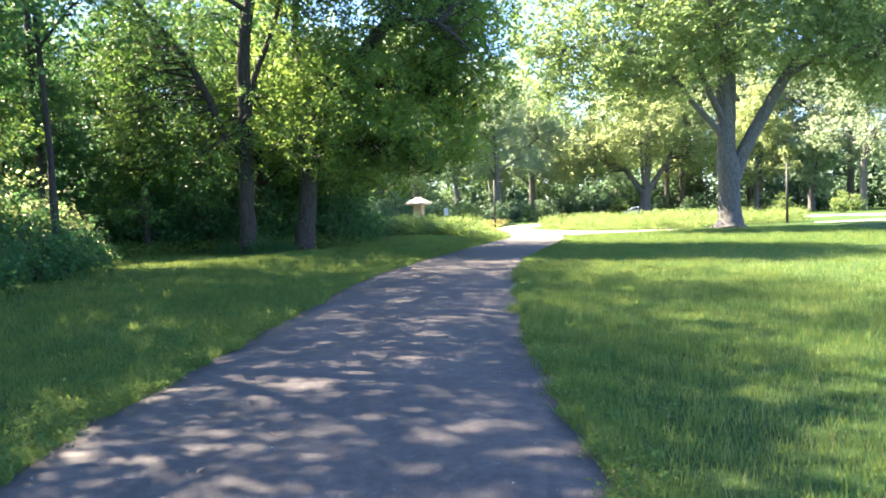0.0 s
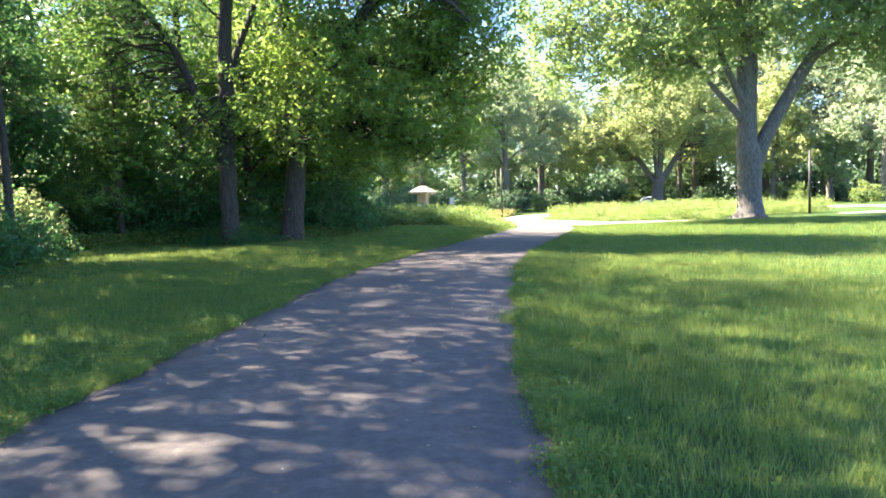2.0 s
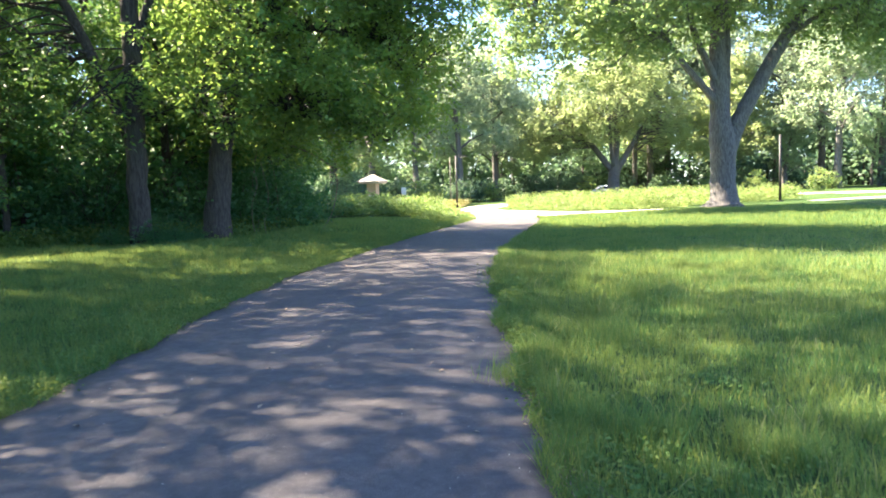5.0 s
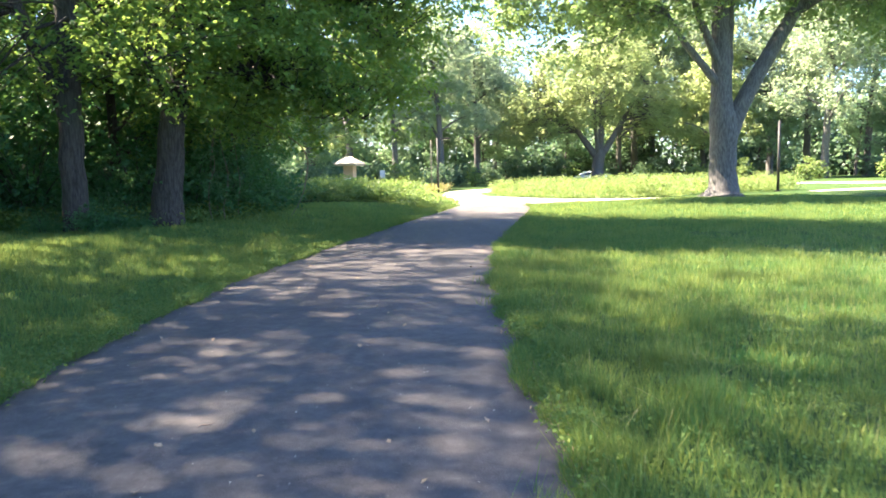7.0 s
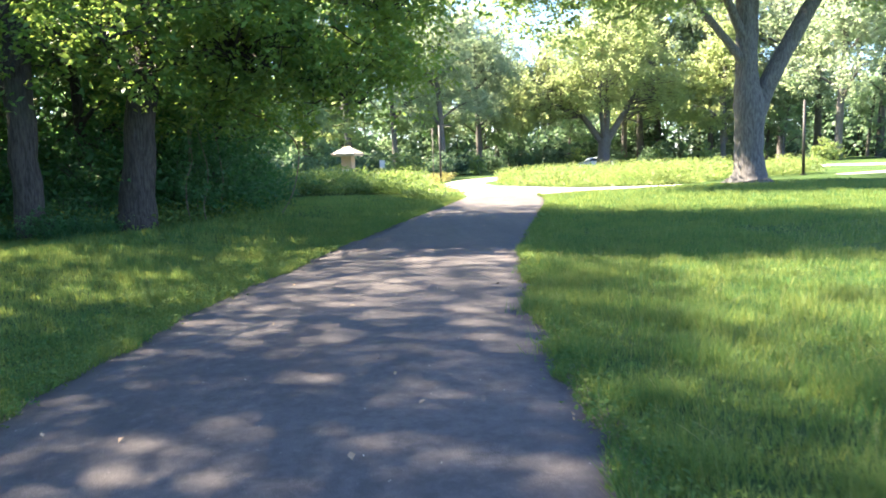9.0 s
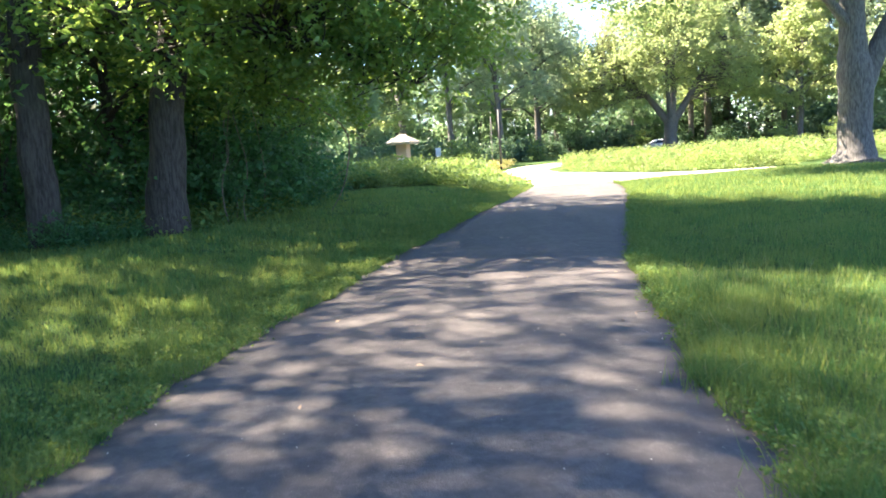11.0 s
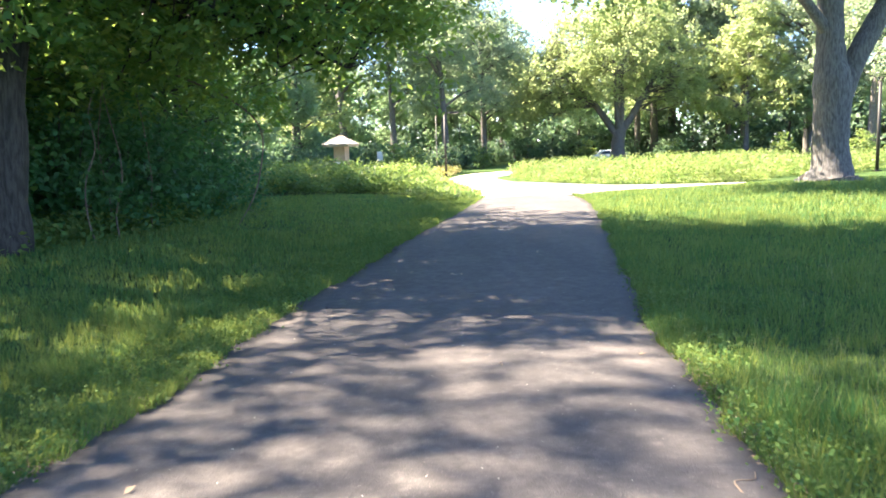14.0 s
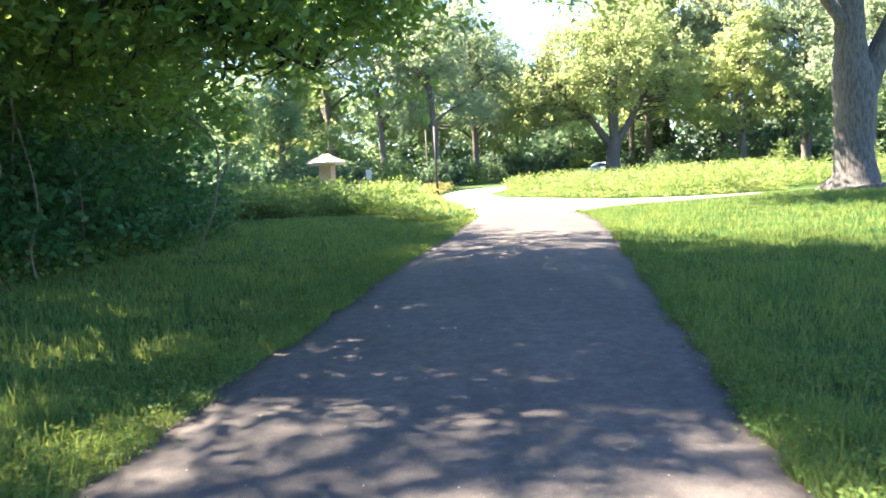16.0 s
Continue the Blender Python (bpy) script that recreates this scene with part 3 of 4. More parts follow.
    blobs = [(2.4, 0.6, 6.3, 3.0, 2.6, 2.3), (4.4, 1.9, 4.9, 2.3, 2.3, 1.9), (4.6, 0.4, 8.4, 2.7, 3.4, 2.0), (3.6, 0.5, 12.2, 4.0, 4.2, 3.2), (0.0, 1.2, 12.8, 3.8, 3.8, 3.6), (2.6, 3.2, 3.8, 2.4, 2.2, 1.5), (1.4, -1.9, 4.9, 2.3, 1.7, 1.4), (0.2, -0.8, 7.6, 2.2, 1.6, 1.6), (5.4, 3.0, 3.5, 1.5, 1.9, 1.0), (4.8, 3.6, 9.0, 2.6, 2.4, 2.0), (4.0, 5.6, 6.0, 2.2, 2.0, 2.2), (3.5, 1.6, 3.3, 2.0, 1.6, 1.1), (6.1, 1.6, 6.4, 1.7, 2.2, 2.2), (7.0, 0.6, 9.4, 1.8, 2.4, 2.0), (1.0, 0.4, 3.9, 1.4, 1.5, 1.0), (1.0, -1.4, 3.9, 1.5, 0.9, 0.9), (2.6, -1.6, 5.6, 1.8, 1.2, 1.6), (-0.6, -1.2, 5.4, 1.4, 1.0, 1.3), (0.0, 2.4, 6.0, 2.6, 2.0, 2.6), (2.2, 3.4, 6.6, 2.2, 2.0, 2.0), (0.6, 3.0, 3.6, 1.8, 1.6, 1.4), (0.7, -1.7, 4.3, 1.5, 0.9, 0.8), (-1.3, -1.3, 4.2, 1.3, 0.8, 0.9), (5.7, 0.9, 4.1, 1.2, 1.6, 1.2), (4.5, 0.1, 3.9, 1.2, 1.3, 0.9), (6.3, 0.6, 7.8, 1.6, 2.0, 1.6), (3.2, -1.2, 4.4, 1.4, 0.9, 0.9)]
    tree("box_elder_tree", base, "leaning tree with furrowed bark and boughs hanging towards the path", limbs, blobs, 1240, 135, 0.17, 0.54, M_LEAF_ELDER, M_BARK_DARK, 22, "trees at the wood's edge", 20, 0.03)


def wood_template(seed, height, m_leaf, leaf=0.21, clusters=250, low=0.28, label="", per=100, thin=1.0, name="woodland_tree", m_bark=None):
    """A tree of the wood, with a narrow high crown and a bare or leafy foot."""
    rng = np.random.default_rng(seed)
    h = height
    r = 0.016 * h * thin
    bend = rng.normal(0, 0.05 * h, 2)
    trunk = [(0, 0, -0.25, r * 1.6), (0, 0, 0.1, r * 1.25), (bend[0] * 0.1, bend[1] * 0.1, 0.25 * h, r * 0.9), (bend[0] * 0.5, bend[1] * 0.5, 0.6 * h, r * 0.6), (*bend, 0.95 * h, 0.03)]
    limbs = [trunk]
    blobs = [(bend[0], bend[1], 0.82 * h, 0.17 * h, 0.17 * h, 0.17 * h), (bend[0] * 0.5, bend[1] * 0.5, 0.62 * h, 0.22 * h, 0.22 * h, 0.2 * h)]
    for k in range(7):
        a = k * 2.4 + rng.uniform(-0.4, 0.4)
        z = h * rng.uniform(low, 0.62)
        far = h * rng.uniform(0.16, 0.27)
        s = z / (0.95 * h)
        o = np.array([bend[0] * s, bend[1] * s, z])
        d = np.array([math.cos(a), math.sin(a), 0])
        limbs.append([(*o, r * 0.45), (*(o + d * far * 0.5 + (0, 0, far * 0.35)), r * 0.3), (*(o + d * far + (0, 0, far * 0.5)), 0.02)])
        blobs.append((*(o + d * far * 0.85 + (0, 0, far * 0.4)), 0.12 * h, 0.12 * h, 0.09 * h))
    return tree(name, (0, 0, 0), label, limbs, blobs, clusters, per, leaf, 0.038 * h, m_leaf, m_bark or M_BARK_DARK, seed, "trees of the wood", 10, 0.04, 0.03)


def put_copies(template, spots, rng, label=None):
    """The template stands at the first spot; copies stand at the others, turned and sized a little apart."""
    for k, (x, y, s) in enumerate(spots):
        m = pose(x, y, float(ground_z(x, y)) - 0.03, 0, 0, rng.uniform(0, 360)) @ Matrix.Diagonal((s, s, s * rng.uniform(0.92, 1.1), 1))
        if k == 0:
            template.matrix_basis = m
        else:
            ob = copy_thing(template, Matrix.Identity(4))
            ob.matrix_basis = m
    return template


def woods():
    rng = np.random.default_rng(5)
    a = wood_template(31, 17, M_LEAF, label="tall leafy tree of the shady wood")
    # Copies at y below 10 stand out of view, added to shade path and lawn.
    put_copies(a, [(-8.8, 9.8, 0.84), (-17.5, 29.5, 0.70), (-11.0, 34.0, 0.85), (-10.5, -2.6, 1.05), (-22.5, 17, 0.85), (-8.2, 3.6, 0.84)], rng)
    b = wood_template(32, 15, M_LEAF_SHADED, low=0.2, label="leafy tree with low boughs in the wood, leaf colour darkened for shade")
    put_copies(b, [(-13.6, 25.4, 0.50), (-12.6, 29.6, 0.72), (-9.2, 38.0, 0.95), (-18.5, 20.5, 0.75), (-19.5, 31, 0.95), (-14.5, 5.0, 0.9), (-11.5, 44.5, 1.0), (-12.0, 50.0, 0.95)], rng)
    c = wood_template(33, 12, M_LEAF, low=0.15, clusters=170, label="young leafy tree under the taller wood")
    put_copies(c, [(-7.4, 30.5, 0.85), (-6.6, 34.5, 0.9), (-10.6, 26.4, 0.52), (-8.6, 42.5, 0.95), (-12.0, 14.4, 0.72), (-15.5, 36.0, 1.0), (-13.0, 19.4, 0.68), (-11.6, 10.6, 0.8), (-16.5, 15.5, 0.8), (-6.9, 38.5, 0.9), (-5.0, 35.6, 0.62), (-5.6, 39.2, 0.7)], rng)


# Trees added up-sun, mostly out of view, to dapple the path and lawn.
def added_shade_trees():
    rng = np.random.default_rng(55)
    d = wood_template(34, 16, M_LEAF_SHADED, low=0.36, clusters=100, thin=0.5, label="thin-crowned tall tree added behind the lawn to cast shade")
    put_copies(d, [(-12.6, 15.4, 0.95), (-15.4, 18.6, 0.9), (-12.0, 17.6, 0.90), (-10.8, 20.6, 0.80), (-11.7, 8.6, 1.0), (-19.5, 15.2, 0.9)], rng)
    e = wood_template(35, 22, M_LEAF_SHADED, low=0.55, clusters=85, thin=0.4, label="tall slim tree with a bare stem, added out of view to cast shade")
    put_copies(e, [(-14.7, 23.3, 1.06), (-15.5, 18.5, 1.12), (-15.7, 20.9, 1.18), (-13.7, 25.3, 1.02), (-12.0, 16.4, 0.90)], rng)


def shrub_template(seed, m_leaf, label, wide=1.3, tall=2.2, clusters=70, leaf=0.12, per=70, name="shrub", group="shrubs of the wood's edge"):
    rng = np.random.default_rng(seed)
    root = thing(name, (0, 0, 0), label, "shrub", group)
    pieces, tips = [], []
    for k in range(11):
        a, far = rng.uniform(0, 6.28), rng.uniform(0.2, 0.8) * wide
        tip = np.array([math.cos(a) * far, math.sin(a) * far, tall * rng.uniform(0.55, 0.95)])
        pieces.append(tube(spline([(0.1 * math.cos(a), 0.1 * math.sin(a), -0.1, 0.028), (*(tip * (0.4, 0.4, 0.55)), 0.018), (*tip, 0.005)], 0.3), 5))
        tips.append(tip)
    v, f = joined(pieces)
    tagged(part_me("stem_mass", mesh_np("stem_mass", v, f, M_BARK_DARK, True), root), kind="stuff")
    c = in_blobs([(0, 0, tall * 0.52, wide, wide, tall * 0.48), (0.3 * wide, 0.1, tall * 0.3, wide * 0.9, wide * 0.9, tall * 0.3)], clusters, rng, 0.3)
    c[:, 2] = np.maximum(c[:, 2], 0.12)
    p = sprays(c, per, 0.27 * wide, rng)
    p = p[p[:, 2] > 0.02]
    v, f = leaf_quads(p, leaf, rng)
    part_me("foliage", mesh_np("foliage", v, f, m_leaf), root)
    return root


def shrubs():
    rng = np.random.default_rng(6)
    a = shrub_template(41, M_LEAF_SHADED, "dense green shrub under the trees, leaf colour darkened for shade")
    # The last eight, large copies are added to darken the wood's interior.
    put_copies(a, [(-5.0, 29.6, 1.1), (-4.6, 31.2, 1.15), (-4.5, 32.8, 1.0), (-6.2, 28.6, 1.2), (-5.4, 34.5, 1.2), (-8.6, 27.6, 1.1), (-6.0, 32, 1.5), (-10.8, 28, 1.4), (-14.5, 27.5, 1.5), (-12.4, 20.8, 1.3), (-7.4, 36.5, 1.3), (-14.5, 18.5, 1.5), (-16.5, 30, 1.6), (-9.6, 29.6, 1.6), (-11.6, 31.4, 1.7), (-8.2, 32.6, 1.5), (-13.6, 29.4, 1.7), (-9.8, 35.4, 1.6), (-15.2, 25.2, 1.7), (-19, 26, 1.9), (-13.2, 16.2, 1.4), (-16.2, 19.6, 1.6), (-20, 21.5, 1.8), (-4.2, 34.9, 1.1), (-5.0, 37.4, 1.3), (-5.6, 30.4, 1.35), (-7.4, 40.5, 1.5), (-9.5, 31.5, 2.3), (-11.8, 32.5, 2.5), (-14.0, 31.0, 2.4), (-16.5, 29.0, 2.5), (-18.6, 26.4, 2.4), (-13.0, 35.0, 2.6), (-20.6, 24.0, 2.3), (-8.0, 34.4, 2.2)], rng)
    b = shrub_template(42, M_LEAF_SHADED, "shrub at the lawn's edge, leaf colour darkened for shade", 1.1, 1.5, 60, 0.11)
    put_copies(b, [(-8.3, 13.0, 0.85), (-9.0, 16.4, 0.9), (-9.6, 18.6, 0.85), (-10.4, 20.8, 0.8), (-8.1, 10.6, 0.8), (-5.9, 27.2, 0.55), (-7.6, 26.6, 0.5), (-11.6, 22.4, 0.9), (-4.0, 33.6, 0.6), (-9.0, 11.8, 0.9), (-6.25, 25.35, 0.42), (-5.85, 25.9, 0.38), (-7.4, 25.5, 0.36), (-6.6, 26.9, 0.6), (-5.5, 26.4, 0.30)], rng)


def clearing():
    """Growth in the clearing behind the lawn, its sunlight put into the leaf colour."""
    rng = np.random.default_rng(66)
    g = shrub_template(67, M_LEAF_SUNLIT, "yellow-green bush in a clearing, sunlight put into its leaf colour", 1.3, 2.6, 80, 0.13, 70, name="clearing_bush", group="bushes in the clearing")
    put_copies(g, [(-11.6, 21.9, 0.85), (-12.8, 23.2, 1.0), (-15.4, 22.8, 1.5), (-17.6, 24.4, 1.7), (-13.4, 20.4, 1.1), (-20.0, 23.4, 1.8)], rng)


def undergrowth():
    """Low leaves at the foot of the wood."""
    rng = np.random.default_rng(8)
    line = np.array([(-9.6, 11), (-9.9, 16), (-11, 20), (-11, 24.5), (-9, 26.6), (-7.2, 26.8), (-5.9, 26.7), (-4.9, 27.4), (-4.2, 28.8), (-3.9, 30.7), (-3.6, 32.8), (-4.4, 36), (-5.5, 40)])
    seg = rng.integers(0, len(line) - 1, 620)
    t = rng.uniform(size=620)[:, None]
    c = line[seg] * (1 - t) + line[seg + 1] * t
    c = c + rng.normal(0, 0.25, c.shape) - np.stack([rng.exponential(0.7, 620), np.zeros(620)], 1)
    h = rng.uniform(0.15, 0.6, 620)
    p = c[:, None] + rng.normal(0, 0.24, (620, 55, 2))
    z = ground_z(p[..., 0], p[..., 1]) + rng.uniform(0.02, 1, (620, 55)) * h[:, None]
    v, f = leaf_quads(np.concatenate([p, z[..., None]], -1).reshape(-1, 3), 0.10, rng)
    tagged(new("undergrowth", mesh_np("undergrowth", v, f, M_WEED)), "low leafy undergrowth along the wood's edge", "undergrowth", kind="stuff")


def lawn_tree():
    """The spreading tree by the far lane."""
    base = (26.4, 93.6, 0.1)
    limbs = [
        [(0, 0, -0.2, 1.2), (0, 0, 0.3, 0.95), (0, 0, 1.5, 0.72), (0.1, 0, 3.3, 0.7), (0.3, 0, 4.6, 0.4), (0.5, 0.3, 9, 0.25), (0.4, 0.2, 14, 0.08)],
        [(-0.2, 0, 3.0, 0.42), (-2.0, 0, 5.4, 0.32), (-4.4, 0.3, 8.6, 0.2), (-7.5, 0.5, 11, 0.08)],
        [(0.3, 0, 3.1, 0.45), (1.6, 0, 5.0, 0.36), (3.2, -0.2, 7.7, 0.25), (5.4, -0.4, 11, 0.1)],
        [(0, -0.2, 3.3, 0.3), (-0.8, -1.8, 6.0, 0.22), (-1.6, -4.0, 9, 0.08)],
        [(0.3, 0.2, 3.6, 0.3), (1.2, 2.0, 7.0, 0.2), (1.8, 4.0, 10.5, 0.08)],
    ]
    blobs = [(-7.0, -0.5, 8.6, 4.6, 4.5, 3.4), (-8.6, -1.0, 6.4, 3.0, 3.2, 1.7), (-3.6, 0, 12.6, 5.0, 5.0, 4.2), (1.2, 0, 14.6, 5.0, 5.0, 4.4), (5.6, 0, 10.0, 4.4, 4.6, 3.6), (-1.0, -4.0, 9.4, 5.2, 2.6, 3.4), (7.2, -1, 7.0, 2.6, 3, 1.7)]
    tree("shade_tree", base, "spreading yellow-green tree with several stems beside the lane", limbs, blobs, 680, 150, 0.25, 1.0, M_LEAF_SUNLIT, M_BARK_PALE, 51, sides=16, rough=0.06, bough=0.05, slim=0.6)


def far_trees():
    rng = np.random.default_rng(9)
    a = wood_template(61, 20, M_LEAF_HAZE, 0.34, 230, 0.18, "tall tree beyond the lane, haze put into its pale green leaf colour", 96, name="far_tree", m_bark=M_BARK_PALE)
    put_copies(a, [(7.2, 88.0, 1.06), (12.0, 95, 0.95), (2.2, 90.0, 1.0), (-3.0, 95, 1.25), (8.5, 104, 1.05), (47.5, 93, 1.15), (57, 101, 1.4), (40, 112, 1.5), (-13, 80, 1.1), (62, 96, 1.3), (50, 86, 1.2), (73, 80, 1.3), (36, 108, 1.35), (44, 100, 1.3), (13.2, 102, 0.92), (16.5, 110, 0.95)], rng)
    b = wood_template(62, 16, M_LEAF_SUNLIT, 0.34, 210, 0.12, "yellow-green tree beyond the planting bed", 96, name="far_tree", m_bark=M_BARK_PALE)
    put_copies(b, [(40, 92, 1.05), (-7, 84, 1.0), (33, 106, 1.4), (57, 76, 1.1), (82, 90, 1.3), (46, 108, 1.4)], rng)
    c = wood_template(63, 13, M_LEAF_HAZE_FAR, 0.36, 170, 0.06, "leafy tree at the far wood's edge, leaf colour paled for haze", 70, name="far_tree", m_bark=M_BARK_PALE)
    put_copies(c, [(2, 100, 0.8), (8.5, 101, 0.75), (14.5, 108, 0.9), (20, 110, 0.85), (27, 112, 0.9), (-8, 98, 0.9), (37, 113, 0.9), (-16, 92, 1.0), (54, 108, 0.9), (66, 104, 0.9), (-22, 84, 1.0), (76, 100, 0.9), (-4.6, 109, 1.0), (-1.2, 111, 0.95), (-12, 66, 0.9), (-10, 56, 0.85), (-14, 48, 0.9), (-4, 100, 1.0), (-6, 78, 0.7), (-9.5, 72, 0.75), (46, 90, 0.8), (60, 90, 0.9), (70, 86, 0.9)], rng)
    s = shrub_template(64, M_BED_GOLD, "young yellow-green sapling beyond the bed", 0.9, 2.4, 40, 0.22, 40, name="sapling", group="saplings beyond the bed")
    put_copies(s, [(31.5, 91, 0.9), (36, 88, 1.0), (24.8, 99, 1.2), (39.5, 84, 1.0), (47, 82, 0.9), (3.4, 72, 0.9), (1.8, 74, 1.1), (10.5, 86, 0.9), (42, 76, 1.0), (52, 78, 1.1)], rng)
    d = shrub_template(65, M_LEAF_WOOD, "grey-green bush at the far wood's edge", 1.6, 2.6, 50, 0.28, 40, name="bush", group="bushes at the far wood's edge")
    put_copies(d, [(6.5, 82, 1.0), (9.5, 90, 1.0), (13, 96, 1.1), (0.5, 84, 1.0), (17.5, 100, 1.2), (21, 104, 1.1), (30.5, 104, 1.1), (-5, 76, 1.1), (44, 98, 1.2), (50, 96, 1.2), (58, 88, 1.1), (-3, 80, 1.2), (-6, 72, 1.0), (-8, 66, 1.1), (-1.5, 86, 1.2), (4, 92, 1.3), (-11, 60, 1.3), (25, 106, 1.3), (37, 103, 1.3), (65, 84, 1.2), (35, 100, 1.1), (-3.4, 104, 2.1), (-5.6, 105, 2.3), (-1.2, 107, 2.0), (-8.0, 103, 2.2)], rng)


def far_wood():
    """The closed wood behind everything: trunks and clumps of leaves out to the sides and the back."""
    rng = np.random.default_rng(10)
    spots = []
    for k in range(120):
        x = rng.uniform(-75, 150)
        spots.append((x, 116 + rng.uniform(0, 20) - 0.12 * max(x - 30, 0), rng.uniform(10, 17)))
    for k in range(50):
        spots.append((rng.uniform(-46, -24), rng.uniform(-22, 100), rng.uniform(12, 18)))
    for k in range(110):
        x = rng.uniform(-75, 150)
        spots.append((x, 112 + rng.uniform(0, 8) - 0.12 * max(x - 30, 0), rng.uniform(4, 7)))
    pts, trunks = [], []
    for x, y, h in spots:
        trunks.append(tube([(x, y, -0.2, 0.26), (x + rng.normal(0, 0.4), y, h * 0.5, 0.17), (x + rng.normal(0, 0.8), y, h * 0.9, 0.05)], 5))
        n = 260 if h < 8 else 560
        z = rng.beta(1.35, 1.15, n) * h
        r = 3.4 * np.sqrt(np.clip(np.sin(np.pi * np.clip(z / h * 0.86 + 0.10, 0, 1)), 0.05, 1)) * rng.uniform(0.3, 1.1, n)
        a = rng.uniform(0, 6.283, n)
        k = rng.integers(0, 60, n)
        j = rng.normal(0, 0.5, (60, 3))[k]
        pts.append(np.stack([x + r * np.cos(a), y + r * np.sin(a), z], 1) + j)
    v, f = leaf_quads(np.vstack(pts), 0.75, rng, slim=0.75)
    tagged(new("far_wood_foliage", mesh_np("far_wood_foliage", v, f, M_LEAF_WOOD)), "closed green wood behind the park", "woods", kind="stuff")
    v, f = joined(trunks)
    tagged(new("far_wood_trunks", mesh_np("far_wood_trunks", v, f, M_BARK_DARK, True)), "dark trunks of the wood behind the park", "woods", kind="stuff")


# ---- planting beds and grass ----


def inside(poly, p):
    p, poly = np.asarray(p), np.asarray(poly, float)
    a, b = poly, np.roll(poly, -1, 0)
    hit = np.zeros(len(p), bool)
    for (x0, y0), (x1, y1) in zip(a, b):
        c = ((y0 > p[:, 1]) != (y1 > p[:, 1])) & (p[:, 0] < (x1 - x0) * (p[:, 1] - y0) / (y1 - y0 + 1e-12) + x0)
        hit ^= c
    return hit


def bed(name, poly, plants, tall, leaf, mat, label, rng, per=26, wide=0.28, slim=0.36):
    """A bed of tufted herbs: leaning stems with leaves up their height."""
    lo, hi = np.min(poly, 0), np.max(poly, 0)
    p = rng.uniform(lo, hi, (plants * 4, 2))
    p = p[inside(poly, p)][:plants]
    swell = 0.62 + 0.85 * np.sin(p[:, 0] * 0.9 + 0.6 * np.sin(p[:, 1])) * np.sin(p[:, 1] * 0.8 + 1)
    h = tall * rng.uniform(0.55, 1.1, len(p)) * np.clip(swell + 0.25, 0.45, 1.25)
    u = rng.uniform(0.08, 1, (len(p), per))
    off = rng.normal(0, wide, (len(p), per, 2)) * (0.45 + 0.55 * u[..., None])
    xy = p[:, None] + off
    z = ground_z(xy[..., 0], xy[..., 1]) + u * h[:, None]
    v, f = leaf_quads(np.concatenate([xy, z[..., None]], -1).reshape(-1, 3), leaf, rng, droop=-0.45, slim=slim)
    return tagged(new(name, mesh_np(name, v, f, mat)), label, "planting bed", kind="stuff")


def beds():
    rng = np.random.default_rng(12)
    bed("meadow_bed", [(-8.5, 44.5), (-6.4, 43.2), (-2.1, 41.3), (1.8, 41.7), (3.0, 41.6), (2.8, 46), (2.6, 50.5), (-9, 52.5)], 1600, 0.92, 0.16, M_BED, "shaded green meadow herbs beside the junction", rng, 34)
    bed("yellow_bed", [(-9, 52.5), (2.6, 50.5), (2.9, 55), (1.9, 58), (-0.2, 60.5), (-9, 63)], 1200, 0.62, 0.20, M_BED_GOLD, "tall yellow-green herbs in sun before the kiosk", rng)
    bed("low_bed", [(0.5, 60.8), (4.2, 59.8), (4.6, 63.5), (6.0, 67.5), (1.0, 69)], 900, 0.50, 0.17, M_BED_RUST, "low rust and orange groundcover by the lamp post", rng)
    bed("verge_herbs", [(3.0, 41.6), (3.75, 41.5), (3.85, 50), (3.7, 58), (2.2, 58.4), (2.9, 55), (2.6, 50.5), (2.8, 46)], 360, 0.20, 0.12, M_BED_GOLD, "low yellow-green weeds between the herbs and the lane", rng)
    bed("verge_herbs", [(1.6, 39.0), (3.3, 38.6), (3.75, 41.2), (1.8, 41.5)], 160, 0.28, 0.12, M_BED, "low weeds where the asphalt meets the junction", rng)
    bed("prairie_bed", [(7.4, 54.5), (8.3, 51.0), (9.2, 48.0), (10.2, 45.2), (11.2, 43.2), (12.4, 42.3), (14.8, 42.6), (19, 44.6), (24, 47.0), (25, 50), (23, 57), (16, 62), (11, 61.5), (8.4, 59)], 3200, 0.80, 0.15, M_BED_GOLD, "yellow-green prairie plants in full sun", rng, 30, 0.24, 0.26)
    bed("bed_fringe", [(7.2, 55), (8.1, 50.6), (9.0, 47.5), (10.0, 44.7), (11.0, 42.8), (12.4, 41.9), (14.9, 42.0), (14.8, 42.8), (12.5, 42.7), (11.4, 43.6), (10.4, 45.5), (9.4, 48.4), (8.5, 51.4)], 700, 0.24, 0.15, M_BED_GOLD, "low yellow-green growth at the front of the prairie bed", rng, 16, 0.2, 0.2)


def blade_tris(p, h, w, rng, lean=0.35):
    n = len(p)
    a = rng.uniform(0, 6.283, n)
    side = np.stack([np.cos(a), np.sin(a), np.zeros(n)], 1) * (w / 2)[:, None]
    b = a + rng.normal(1.57, 0.9, n)
    tip = np.stack([np.cos(b) * lean * h * rng.uniform(0.2, 1.6, n), np.sin(b) * lean * h * rng.uniform(0.2, 1.6, n), h], 1)
    v = np.stack([p - side, p + side, p + tip], 1)
    return v.reshape(-1, 3), np.arange(3 * n).reshape(-1, 3)


def scatter(n, lo, hi, rng, keep):
    p = rng.uniform(lo, hi, (n, 2))
    return p[keep(p)]


